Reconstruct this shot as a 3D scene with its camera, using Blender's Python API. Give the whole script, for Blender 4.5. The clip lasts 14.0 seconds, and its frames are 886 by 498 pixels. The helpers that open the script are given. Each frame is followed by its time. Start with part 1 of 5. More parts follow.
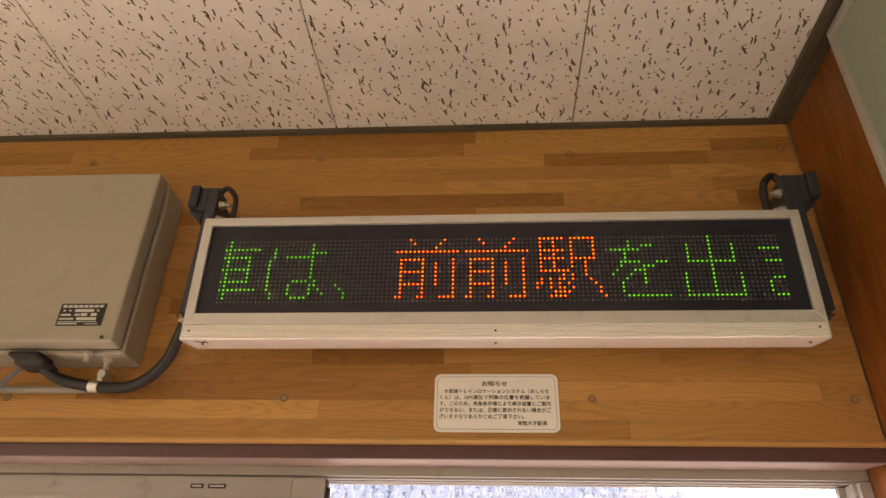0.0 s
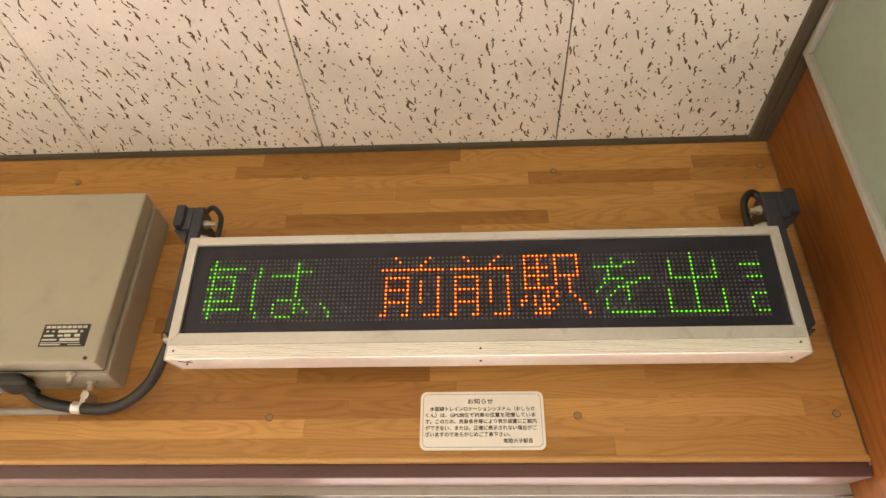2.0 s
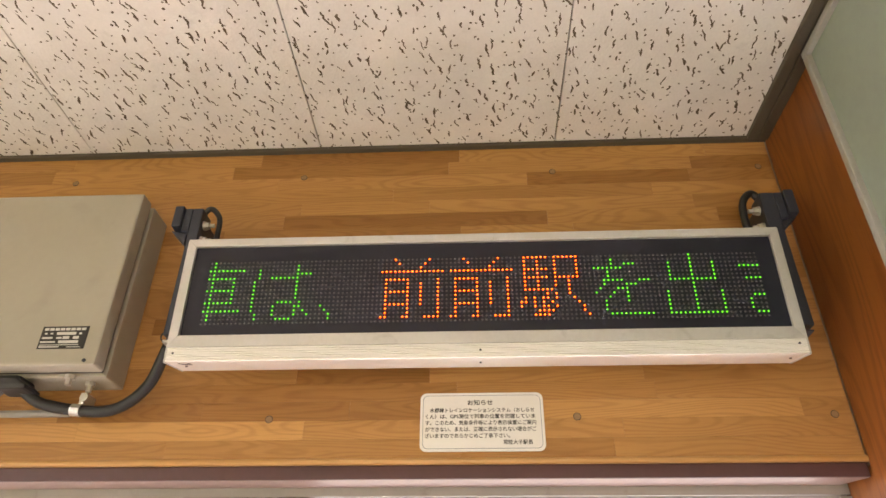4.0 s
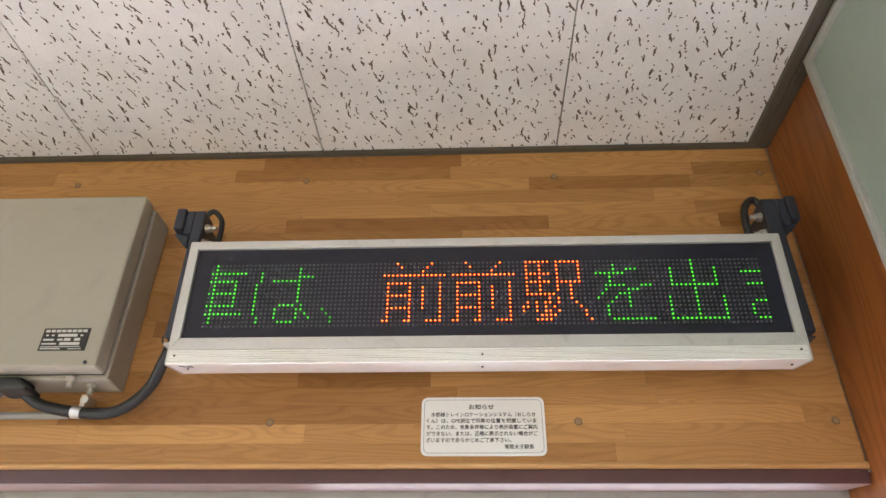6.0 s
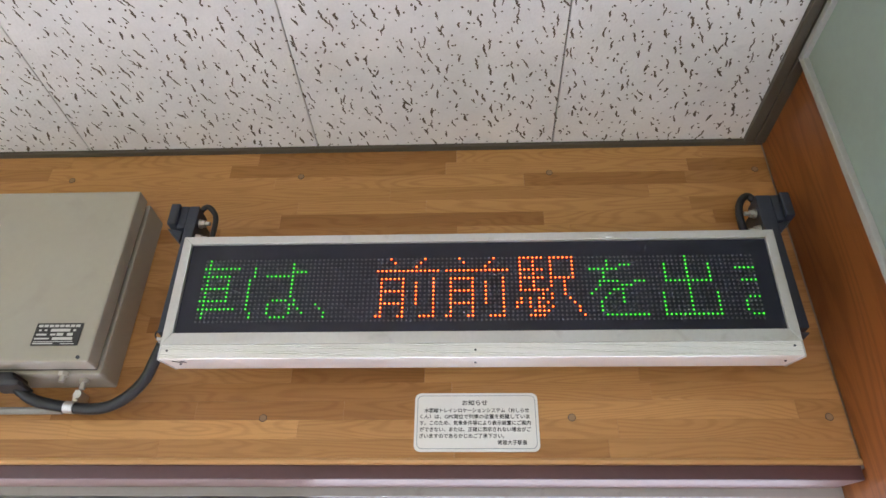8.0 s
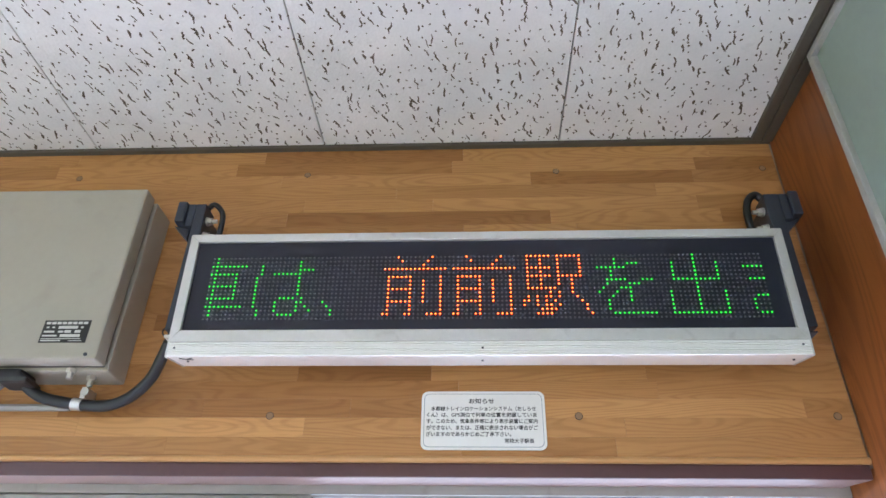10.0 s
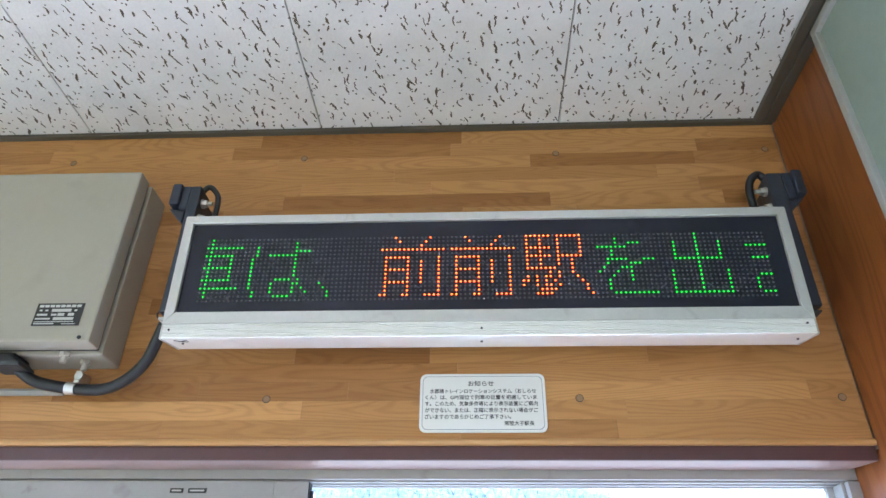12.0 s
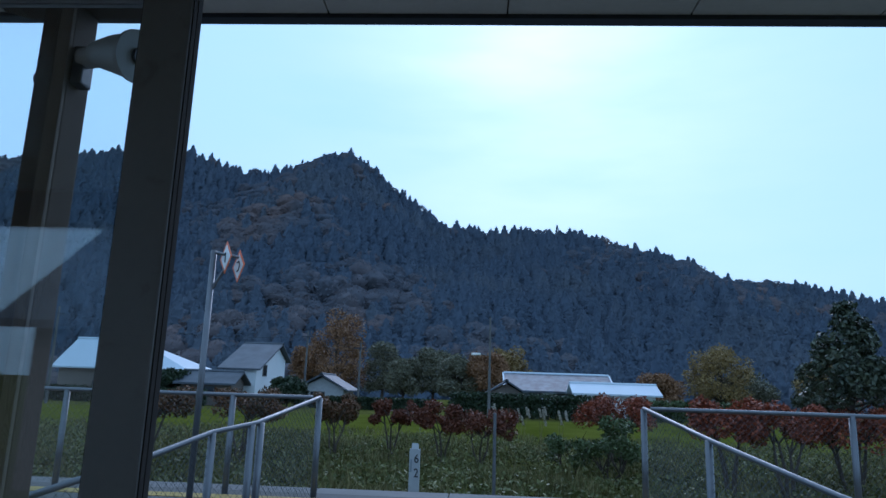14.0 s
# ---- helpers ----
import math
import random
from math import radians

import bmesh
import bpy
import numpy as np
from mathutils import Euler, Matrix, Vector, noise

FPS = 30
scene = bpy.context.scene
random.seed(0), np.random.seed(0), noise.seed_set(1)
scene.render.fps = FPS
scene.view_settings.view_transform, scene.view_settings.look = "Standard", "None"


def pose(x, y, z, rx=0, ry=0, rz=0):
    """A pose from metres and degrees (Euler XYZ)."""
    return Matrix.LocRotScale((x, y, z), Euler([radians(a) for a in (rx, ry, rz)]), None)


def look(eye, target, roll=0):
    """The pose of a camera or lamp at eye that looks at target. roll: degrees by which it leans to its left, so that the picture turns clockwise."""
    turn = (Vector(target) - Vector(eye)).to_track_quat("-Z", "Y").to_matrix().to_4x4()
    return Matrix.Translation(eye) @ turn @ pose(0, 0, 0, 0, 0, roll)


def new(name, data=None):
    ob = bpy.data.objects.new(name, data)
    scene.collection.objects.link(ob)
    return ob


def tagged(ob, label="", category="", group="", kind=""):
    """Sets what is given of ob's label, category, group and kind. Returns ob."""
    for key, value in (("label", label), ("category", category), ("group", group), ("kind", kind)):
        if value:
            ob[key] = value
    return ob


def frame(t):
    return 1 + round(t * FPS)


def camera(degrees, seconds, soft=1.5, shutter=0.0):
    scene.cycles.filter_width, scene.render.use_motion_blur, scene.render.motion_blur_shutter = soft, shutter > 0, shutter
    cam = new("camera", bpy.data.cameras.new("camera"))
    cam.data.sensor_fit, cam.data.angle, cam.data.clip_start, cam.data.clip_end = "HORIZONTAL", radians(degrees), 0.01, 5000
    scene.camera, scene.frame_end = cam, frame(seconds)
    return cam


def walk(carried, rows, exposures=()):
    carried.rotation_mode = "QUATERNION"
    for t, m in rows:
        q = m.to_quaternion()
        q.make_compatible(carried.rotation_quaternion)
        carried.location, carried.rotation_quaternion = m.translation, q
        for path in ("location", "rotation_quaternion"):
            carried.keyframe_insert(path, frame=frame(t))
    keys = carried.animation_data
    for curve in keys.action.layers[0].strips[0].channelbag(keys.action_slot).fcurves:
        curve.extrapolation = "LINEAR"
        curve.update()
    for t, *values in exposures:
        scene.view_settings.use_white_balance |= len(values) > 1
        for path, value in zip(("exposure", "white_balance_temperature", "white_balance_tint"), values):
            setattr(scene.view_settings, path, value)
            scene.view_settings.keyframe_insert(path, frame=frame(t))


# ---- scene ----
cam = camera(66.0, 14.0)
PATH = [
    (0, (0.302, -1.012, 1.613), (0.171, 0.691, 2.653), 1.6),
    (0.5, (0.305, -1.016, 1.617), (0.185, 0.683, 2.666), 1.1),
    (1, (0.307, -1.016, 1.619), (0.191, 0.676, 2.679), 0.8),
    (1.5, (0.309, -1.018, 1.619), (0.207, 0.669, 2.69), 0.8),
    (2, (0.309, -1.019, 1.615), (0.21, 0.664, 2.692), 0.7),
    (2.5, (0.306, -1.019, 1.617), (0.212, 0.666, 2.691), 0.8),
    (3, (0.304, -1.02, 1.62), (0.216, 0.669, 2.688), 0.2),
    (5.5, (0.303, -1.023, 1.618), (0.217, 0.658, 2.699), 0.8),
    (6, (0.298, -1.023, 1.619), (0.215, 0.657, 2.701), 0.7),
    (6.5, (0.301, -1.021, 1.616), (0.213, 0.654, 2.706), 0.7),
    (7, (0.305, -1.019, 1.619), (0.221, 0.661, 2.7), 0.9),
    (7.5, (0.308, -1.018, 1.614), (0.224, 0.66, 2.699), 0.9),
    (8, (0.307, -1.019, 1.617), (0.225, 0.664, 2.694), 0.8),
    (10.5, (0.301, -1.015, 1.612), (0.206, 0.665, 2.694), 1.2),
    (11, (0.309, -1.014, 1.611), (0.214, 0.664, 2.696), 1.3),
    (11.5, (0.307, -1.011, 1.612), (0.216, 0.671, 2.691), 1.2),
    (12, (0.304, -0.99, 1.601), (0.21, 0.696, 2.672), 0.9),
    (12.5, (0.309, -0.928, 1.561), (0.222, 0.819, 2.531), 0.6),
    (13, (0.332, -0.804, 1.489), (0.243, 1.031, 2.28), 0.5),
    (13.5, (0.347, -0.69, 1.435), (0.246, 1.214, 2.038), 1.3),
    (14, (0.347, -0.541, 1.408), (0.239, 1.416, 1.808), 1.9),
]
EXPOSURES = [
    (0.0, 3.78, 9500, 50), (0.5, 4.27, 9350, 47), (1.0, 4.38, 9200, 46), (1.5, 4.48, 8700, 43), (3.0, 4.50, 8300, 42), (5.5, 4.45, 6700, 39), (8.0, 4.36, 6000, 37),
    (11.0, 4.54, 5450, 33), (12.0, 4.53, 5450, 30), (12.5, 4.03, 5350, 25), (13.0, 2.90, 4900, 15), (13.2, 1.80, 4800, 13), (13.5, 0.50, 5000, 14), (14.0, -0.66, 4900, 21),
]
walk(cam, [(t, look(eye, goal, lean)) for t, eye, goal, lean in PATH], EXPOSURES)

# ---- world and light ----
SUN_UP, SUN_TURN = radians(34), radians(6)
world = bpy.data.worlds.new("overcast_sky")
scene.world = world
world.use_nodes = True
wt = world.node_tree
wt.nodes.clear()
w_out = wt.nodes.new("ShaderNodeOutputWorld")
w_bg = wt.nodes.new("ShaderNodeBackground")
w_sky = wt.nodes.new("ShaderNodeTexSky")
w_sky.sky_type, w_sky.sun_disc = "NISHITA", False
w_sky.sun_elevation, w_sky.sun_rotation = SUN_UP, SUN_TURN
w_sky.dust_density, w_sky.air_density = 3.0, 1.0
w_co = wt.nodes.new("ShaderNodeTexCoord")
w_map = wt.nodes.new("ShaderNodeMapping")
w_map.inputs["Scale"].default_value = (1.2, 1.2, 5.0)
w_map.inputs["Rotation"].default_value = (0.2, 0.15, 0.4)
w_noise = wt.nodes.new("ShaderNodeTexNoise")
w_noise.inputs["Scale"].default_value, w_noise.inputs["Detail"].default_value = 1.6, 5
w_ramp = wt.nodes.new("ShaderNodeValToRGB")
w_ramp.color_ramp.elements[0].position, w_ramp.color_ramp.elements[1].position = 0.30, 0.75
w_ramp.color_ramp.elements[0].color, w_ramp.color_ramp.elements[1].color = (0.82, 0.82, 0.82, 1), (0.98, 0.98, 0.98, 1)
w_mix = wt.nodes.new("ShaderNodeMix")
w_mix.data_type = "RGBA"
wt.links.new(w_co.outputs["Generated"], w_map.inputs["Vector"])
wt.links.new(w_map.outputs["Vector"], w_noise.inputs["Vector"])
wt.links.new(w_noise.outputs["Fac"], w_ramp.inputs["Fac"])
wt.links.new(w_ramp.outputs["Color"], w_mix.inputs["Factor"])
wt.links.new(w_sky.outputs["Color"], w_mix.inputs["A"])
w_mix.inputs["B"].default_value = (6.7, 9.5, 10.3, 1)
wt.links.new(w_mix.outputs["Result"], w_bg.inputs["Color"])
w_bg.inputs["Strength"].default_value = 0.14
wt.links.new(w_bg.outputs["Background"], w_out.inputs["Surface"])

sun = new("sun", bpy.data.lights.new("sun", "SUN"))
sun.data.energy, sun.data.angle, sun.data.color = 1.4, radians(35), (1.0, 0.95, 0.88)
sun.matrix_world = look((40 * math.sin(SUN_TURN), 40 * math.cos(SUN_TURN), 40 * math.tan(SUN_UP)), (0, 0, 0))


def window_light(name, eye, goal, wide, high, watts):
    """An area lamp added in an opening out of view, standing for its sky light."""
    lamp = new(name, bpy.data.lights.new(name, "AREA"))
    lamp.data.shape, lamp.data.size, lamp.data.size_y = "RECTANGLE", wide, high
    lamp.data.energy, lamp.data.color = watts, (0.95, 0.98, 1.0)
    lamp.matrix_world = look(eye, goal)
    return lamp


window_light("daylight_back", (-2.4, -3.1, 1.1), (-1.4, 0.0, 0.7), 1.1, 2.1, 0.10)
# Rear and side lamps are added fill; no opening is in view there.
window_light("fill_rear", (0.2, -3.1, 1.05), (0.2, 0.0, 1.35), 1.2, 1.5, 0.52)
window_light("fill_side", (-3.08, -1.6, 0.95), (0.0, -1.6, 0.4), 1.6, 1.4, 0.2)


# ---- materials ----
def material(name, rough=0.6, metal=0.0):
    m = bpy.data.materials.new(name)
    m.use_nodes = True
    b = m.node_tree.nodes["Principled BSDF"]
    b.inputs["Roughness"].default_value, b.inputs["Metallic"].default_value = rough, metal
    return m, m.node_tree, b


def coords(nt, scale, vary=False):
    co = nt.nodes.new("ShaderNodeTexCoord")
    mp = nt.nodes.new("ShaderNodeMapping")
    mp.inputs["Scale"].default_value = scale
    nt.links.new(co.outputs["Object"], mp.inputs["Vector"])
    if vary:
        info = nt.nodes.new("ShaderNodeObjectInfo")
        mul = nt.nodes.new("ShaderNodeMath")
        mul.operation = "MULTIPLY"
        mul.inputs[1].default_value = 37.0
        nt.links.new(info.outputs["Random"], mul.inputs[0])
        nt.links.new(mul.outputs[0], mp.inputs["Location"])
    return mp.outputs["Vector"]


def noise_at(nt, vec, scale, detail=4, distort=0.0):
    n = nt.nodes.new("ShaderNodeTexNoise")
    n.inputs["Scale"].default_value, n.inputs["Detail"].default_value, n.inputs["Distortion"].default_value = scale, detail, distort
    nt.links.new(vec, n.inputs["Vector"])
    return n.outputs["Fac"]


def ramp(nt, fac, stops):
    r = nt.nodes.new("ShaderNodeValToRGB")
    e = r.color_ramp.elements
    while len(e) < len(stops):
        e.new(0.5)
    for k, (p, c) in enumerate(stops):
        e[k].position, e[k].color = p, (*c, 1)
    nt.links.new(fac, r.inputs["Fac"])
    return r.outputs["Color"]


def mixed(nt, fac, a, b, how="MIX"):
    m = nt.nodes.new("ShaderNodeMix")
    m.data_type, m.blend_type = "RGBA", how
    for key, v in (("Factor", fac), ("A", a), ("B", b)):
        if isinstance(v, (int, float)):
            m.inputs[key].default_value = v
        elif isinstance(v, tuple):
            m.inputs[key].default_value = (*v, 1)
        else:
            nt.links.new(v, m.inputs[key])
    return m.outputs["Result"]


def bumped(nt, b, height, strength, dist=0.002):
    n = nt.nodes.new("ShaderNodeBump")
    n.inputs["Strength"].default_value, n.inputs["Distance"].default_value = strength, dist
    nt.links.new(height, n.inputs["Height"])
    nt.links.new(n.outputs["Normal"], b.inputs["Normal"])


def plain(name, c, rough=0.6, metal=0.0, spread=0.12, scale=25.0, bump=0.05, dirt=0.0):
    """Paint, metal or plastic with two scales of unevenness."""
    m, nt, b = material(name, rough, metal)
    v = coords(nt, (1, 1, 1))
    fine, wide = noise_at(nt, v, scale * 8, 5), noise_at(nt, v, scale * 0.35, 4)
    low = tuple(x * (1 - spread) for x in c)
    high = tuple(min(1, x * (1 + spread * 0.6)) for x in c)
    col = ramp(nt, wide, [(0.3, low), (0.7, high)])
    col = mixed(nt, 0.25, col, ramp(nt, fine, [(0.35, low), (0.65, high)]))
    if dirt:
        spots = ramp(nt, noise_at(nt, v, scale * 1.3, 6, 0.6), [(0.62, (0, 0, 0)), (0.74, (1, 1, 1))])
        col = mixed(nt, spots, col, mixed(nt, dirt, col, (0.12, 0.09, 0.06)))
    nt.links.new(col, b.inputs["Base Color"])
    bumped(nt, b, fine, bump)
    return m


def wood(name, light, dark, along, rough=0.42, vary=True, grain=1.0, gloss=0.3, tone=0.2, figure=20.0):
    """Timber with growth rings and pores along one axis."""
    m, nt, b = material(name, rough)
    axis = "xyz".index(along)
    ring = [figure] * 3
    ring[axis] = figure * 0.13
    pore = [330.0] * 3
    pore[axis] = 22.0
    field = noise_at(nt, coords(nt, ring, vary), 1.0, 1.2, 0.25)
    rings = nt.nodes.new("ShaderNodeMath")
    rings.operation = "MULTIPLY"
    rings.inputs[1].default_value = 135.0
    nt.links.new(field, rings.inputs[0])
    wave = nt.nodes.new("ShaderNodeMath")
    wave.operation = "SINE"
    nt.links.new(rings.outputs[0], wave.inputs[0])
    half = nt.nodes.new("ShaderNodeMath")
    half.operation = "MULTIPLY_ADD"
    half.inputs[1].default_value, half.inputs[2].default_value = 0.5, 0.5
    nt.links.new(wave.outputs[0], half.inputs[0])
    fine = noise_at(nt, coords(nt, pore, vary), 1.0, 3)
    broad = noise_at(nt, coords(nt, [k * 0.35 for k in ring], vary), 1.0, 3)
    mid = tuple(0.7 * p + 0.3 * q for p, q in zip(light, dark))
    col = ramp(nt, broad, [(0.3, mid), (0.65, light)])
    col = mixed(nt, ramp(nt, half.outputs[0], [(0.45, (0, 0, 0)), (1.0, (0.42 * grain,) * 3)]), col, dark)
    col = mixed(nt, ramp(nt, fine, [(0.52, (0, 0, 0)), (0.72, (0.38 * grain,) * 3)]), col, dark)
    if vary:
        info = nt.nodes.new("ShaderNodeObjectInfo")
        shade = ramp(nt, info.outputs["Random"], [(0.0, (1 - tone, 1 - tone * 1.25, 1 - tone * 1.5)), (0.5, (1, 1, 1)), (0.85, (1.06, 1.07, 1.08)), (1.0, (1.2, 1.24, 1.3))])
        col = mixed(nt, 1.0, col, shade, "MULTIPLY")
    nt.links.new(col, b.inputs["Base Color"])
    b.inputs["Specular IOR Level"].default_value = gloss
    bumped(nt, b, fine, 0.08, 0.001)
    return m


def leaf_material(name, low, mid, high, rough=0.55):
    m, nt, b = material(name, rough)
    geo = nt.nodes.new("ShaderNodeNewGeometry")
    v = coords(nt, (1, 1, 1))
    col = ramp(nt, geo.outputs["Random Per Island"], [(0.0, low), (0.55, mid), (1.0, high)])
    col = mixed(nt, 0.45, col, ramp(nt, noise_at(nt, v, 1.1, 5), [(0.3, low), (0.7, high)]))
    nt.links.new(col, b.inputs["Base Color"])
    b.inputs["Specular IOR Level"].default_value = 0.0 if rough > 0.95 else 0.25
    return m


def glowing(name, c, strength):
    m, nt, b = material(name, 0.3)
    b.inputs["Base Color"].default_value = (*[x * 0.3 for x in c], 1)
    b.inputs["Emission Color"].default_value = (*c, 1)
    b.inputs["Emission Strength"].default_value = strength
    return m


OAK = wood("laminated_oak", (0.485, 0.245, 0.083), (0.215, 0.085, 0.026), "x", grain=0.62, tone=0.30)
PANEL_WOOD = wood("varnished_panel", (0.27, 0.085, 0.020), (0.105, 0.026, 0.008), "z", 0.34, False, 0.95, 0.45, figure=6.5)
NOSING = wood("nosing_oak", (0.52, 0.28, 0.10), (0.34, 0.16, 0.05), "x", 0.3, False, 0.5, 0.5)
LINTEL = plain("lintel_paint", (0.10, 0.045, 0.045), 0.38, 0, 0.2, 12, 0.05)
SOFFIT_PAINT = plain("lintel_underside", (0.30, 0.20, 0.18), 0.45, 0, 0.2, 14, 0.05)
MOULDING = plain("moulding_brown", (0.085, 0.072, 0.055), 0.5, 0, 0.2, 18, 0.05)
TILE = plain("ceiling_board", (0.78, 0.76, 0.75), 0.9, 0, 0.10, 26, 0.5, 0.10)
FISSURE = plain("fissure_shade", (0.14, 0.11, 0.08), 1.0, 0, 0.35, 30, 0.1)
TILE_JOINT = plain("joint_shade", (0.20, 0.165, 0.13), 1.0, 0, 0.2, 30, 0.05)
ALU = plain("worn_aluminium", (0.62, 0.61, 0.59), 0.42, 0.55, 0.1, 20, 0.04, 0.25)
FRAME_GREY = plain("dull_aluminium", (0.40, 0.40, 0.38), 0.5, 0.3, 0.12, 20, 0.04, 0.3)
ALU_RIB = plain("ribbed_aluminium", (0.90, 0.89, 0.86), 0.30, 0.35, 0.06, 14, 0.03, 0.1)
SASH = plain("white_aluminium", (0.37, 0.36, 0.355), 0.45, 0.1, 0.08, 16, 0.04, 0.45)
CABINET = plain("beige_enamel", (0.345, 0.32, 0.265), 0.5, 0, 0.06, 10, 0.06, 0.12)
CABINET_GAP = plain("cabinet_seal", (0.045, 0.042, 0.038), 0.9)
STEEL_DARK = plain("blue_grey_steel", (0.030, 0.036, 0.052), 0.45, 0.1, 0.25, 22, 0.06)
ZINC = plain("zinc_bolt", (0.60, 0.58, 0.54), 0.35, 0.8, 0.15, 60, 0.1)
RUBBER = plain("cable_rubber", (0.012, 0.013, 0.016), 0.45, 0, 0.3, 40, 0.08)
PANEL_BLACK = plain("display_mask", (0.010, 0.010, 0.022), 0.35, 0, 0.2, 30, 0.03)
LED_OFF = plain("led_unlit", (0.072, 0.064, 0.078), 0.35, 0, 0.15, 60, 0.02)
LED_GREEN = glowing("led_green", (0.0, 1.0, 0.012), 0.04)
LED_GREEN_CORE = glowing("led_green_core", (0.012, 1.0, 0.022), 0.12)
LED_RED = glowing("led_red", (1.0, 0.04, 0.001), 0.16)
LED_RED_CORE = glowing("led_red_core", (1.0, 0.19, 0.008), 0.38)
PAPER = plain("laminated_card", (0.74, 0.73, 0.70), 0.32, 0, 0.04, 12, 0.03)
INK = plain("print_ink", (0.035, 0.035, 0.035), 0.6)
INK_SOFT = plain("print_border", (0.22, 0.24, 0.26), 0.6)
PLATE_BLACK = plain("black_plate", (0.02, 0.02, 0.02), 0.4)
PLATE_WHITE = plain("plate_print", (0.55, 0.55, 0.53), 0.5)
GREEN_BOARD = plain("sage_board", (0.245, 0.30, 0.265), 0.62, 0, 0.1, 9, 0.05)
PLUG = plain("wood_plug", (0.27, 0.16, 0.085), 0.55, 0, 0.2, 80, 0.1)
PLASTER = plain("plaster", (0.30, 0.23, 0.165), 0.85, 0, 0.08, 8, 0.2)
FLOOR = plain("terrazzo_floor", (0.24, 0.22, 0.20), 0.5, 0, 0.15, 20, 0.05)
CONCRETE = plain("concrete", (0.125, 0.118, 0.113), 0.85, 0, 0.25, 3, 0.3, 0.2)
ASPHALT = plain("platform_asphalt", (0.085, 0.08, 0.076), 0.9, 0, 0.25, 4, 0.4)
YELLOW = plain("yellow_paving", (0.33, 0.23, 0.05), 0.8, 0, 0.3, 10, 0.3)
GALVANISED = plain("galvanised_pipe", (0.15, 0.15, 0.16), 0.36, 0.65, 0.15, 15, 0.05)
WIRE = plain("old_wire", (0.075, 0.08, 0.085), 0.8, 0.0, 0.2, 15, 0.05)
SOFFIT_BOARD = plain("eave_board", (0.66, 0.64, 0.60), 0.8, 0, 0.1, 6, 0.1)
OLD_TIMBER = wood("weathered_post", (0.095, 0.07, 0.052), (0.03, 0.022, 0.016), "z", 0.8, False)
RIGHT_FACE_TIMBER = wood("right_face_timber", (0.19, 0.155, 0.125), (0.08, 0.06, 0.05), "z", 0.8, False)
BARK = plain("bark", (0.07, 0.052, 0.04), 0.9, 0, 0.35, 12, 0.6)
WHITE_WALL = plain("house_plaster", (0.70, 0.71, 0.72), 0.8, 0, 0.08, 0.7, 0.05)
DARK_WALL = plain("house_timber", (0.16, 0.13, 0.11), 0.8, 0, 0.2, 0.7, 0.05)
ROOF_GREY = plain("grey_roof_tile", (0.07, 0.078, 0.094), 0.6, 0, 0.4, 2.2, 0.3)
ROOF_PALE = plain("pale_roof_tile", (0.085, 0.098, 0.118), 0.5, 0, 0.8, 3.5, 0.6)
ROOF_LIGHT = plain("pale_metal_roof", (0.52, 0.56, 0.61), 0.6, 0.0, 0.08, 0.8, 0.05)
DARK_PANE = plain("dark_window", (0.03, 0.035, 0.045), 0.12)
HORN = plain("grey_horn", (0.34, 0.34, 0.34), 0.5, 0, 0.1, 20, 0.05, 0.2)
POST_GREY = plain("weathered_white_paint", (0.36, 0.36, 0.36), 0.7, 0, 0.15, 9, 0.1, 0.3)
SIGN_WHITE = plain("sign_white", (0.78, 0.77, 0.75), 0.4)
SIGN_ORANGE = plain("sign_orange", (0.75, 0.16, 0.04), 0.4)
GRASS = leaf_material("grass_blades", (0.048, 0.046, 0.012), (0.095, 0.088, 0.022), (0.30, 0.25, 0.11), 0.7)
WEED_LEAF = leaf_material("weed_leaves", (0.042, 0.049, 0.013), (0.082, 0.088, 0.022), (0.165, 0.155, 0.05), 0.6)
PLUME = leaf_material("pale_plumes", (0.30, 0.27, 0.21), (0.42, 0.38, 0.30), (0.55, 0.50, 0.42), 0.8)
RED_LEAF = leaf_material("red_leaves", (0.06, 0.022, 0.015), (0.19, 0.045, 0.022), (0.36, 0.085, 0.03))
DUSK_LEAF = leaf_material("dull_red_leaves", (0.06, 0.024, 0.016), (0.13, 0.042, 0.022), (0.20, 0.062, 0.028))
MIXED_LEAF = leaf_material("turning_leaves", (0.05, 0.04, 0.018), (0.11, 0.06, 0.03), (0.20, 0.08, 0.035))
DARK_LEAF = leaf_material("glossy_leaves", (0.018, 0.026, 0.016), (0.036, 0.046, 0.024), (0.13, 0.135, 0.08), 0.35)
HEDGE_LEAF = leaf_material("hedge_leaves", (0.015, 0.026, 0.014), (0.03, 0.045, 0.02), (0.05, 0.065, 0.03))
GOLD_LEAF = leaf_material("golden_leaves", (0.17, 0.115, 0.042), (0.24, 0.16, 0.054), (0.32, 0.215, 0.07))
RUST_LEAF = leaf_material("rust_leaves", (0.17, 0.088, 0.042), (0.225, 0.115, 0.052), (0.28, 0.145, 0.065))
OLIVE_LEAF = leaf_material("olive_leaves", (0.11, 0.108, 0.075), (0.15, 0.14, 0.088), (0.195, 0.175, 0.10))
GREEN_LEAF = leaf_material("green_leaves", (0.035, 0.05, 0.02), (0.06, 0.085, 0.03), (0.12, 0.14, 0.05))


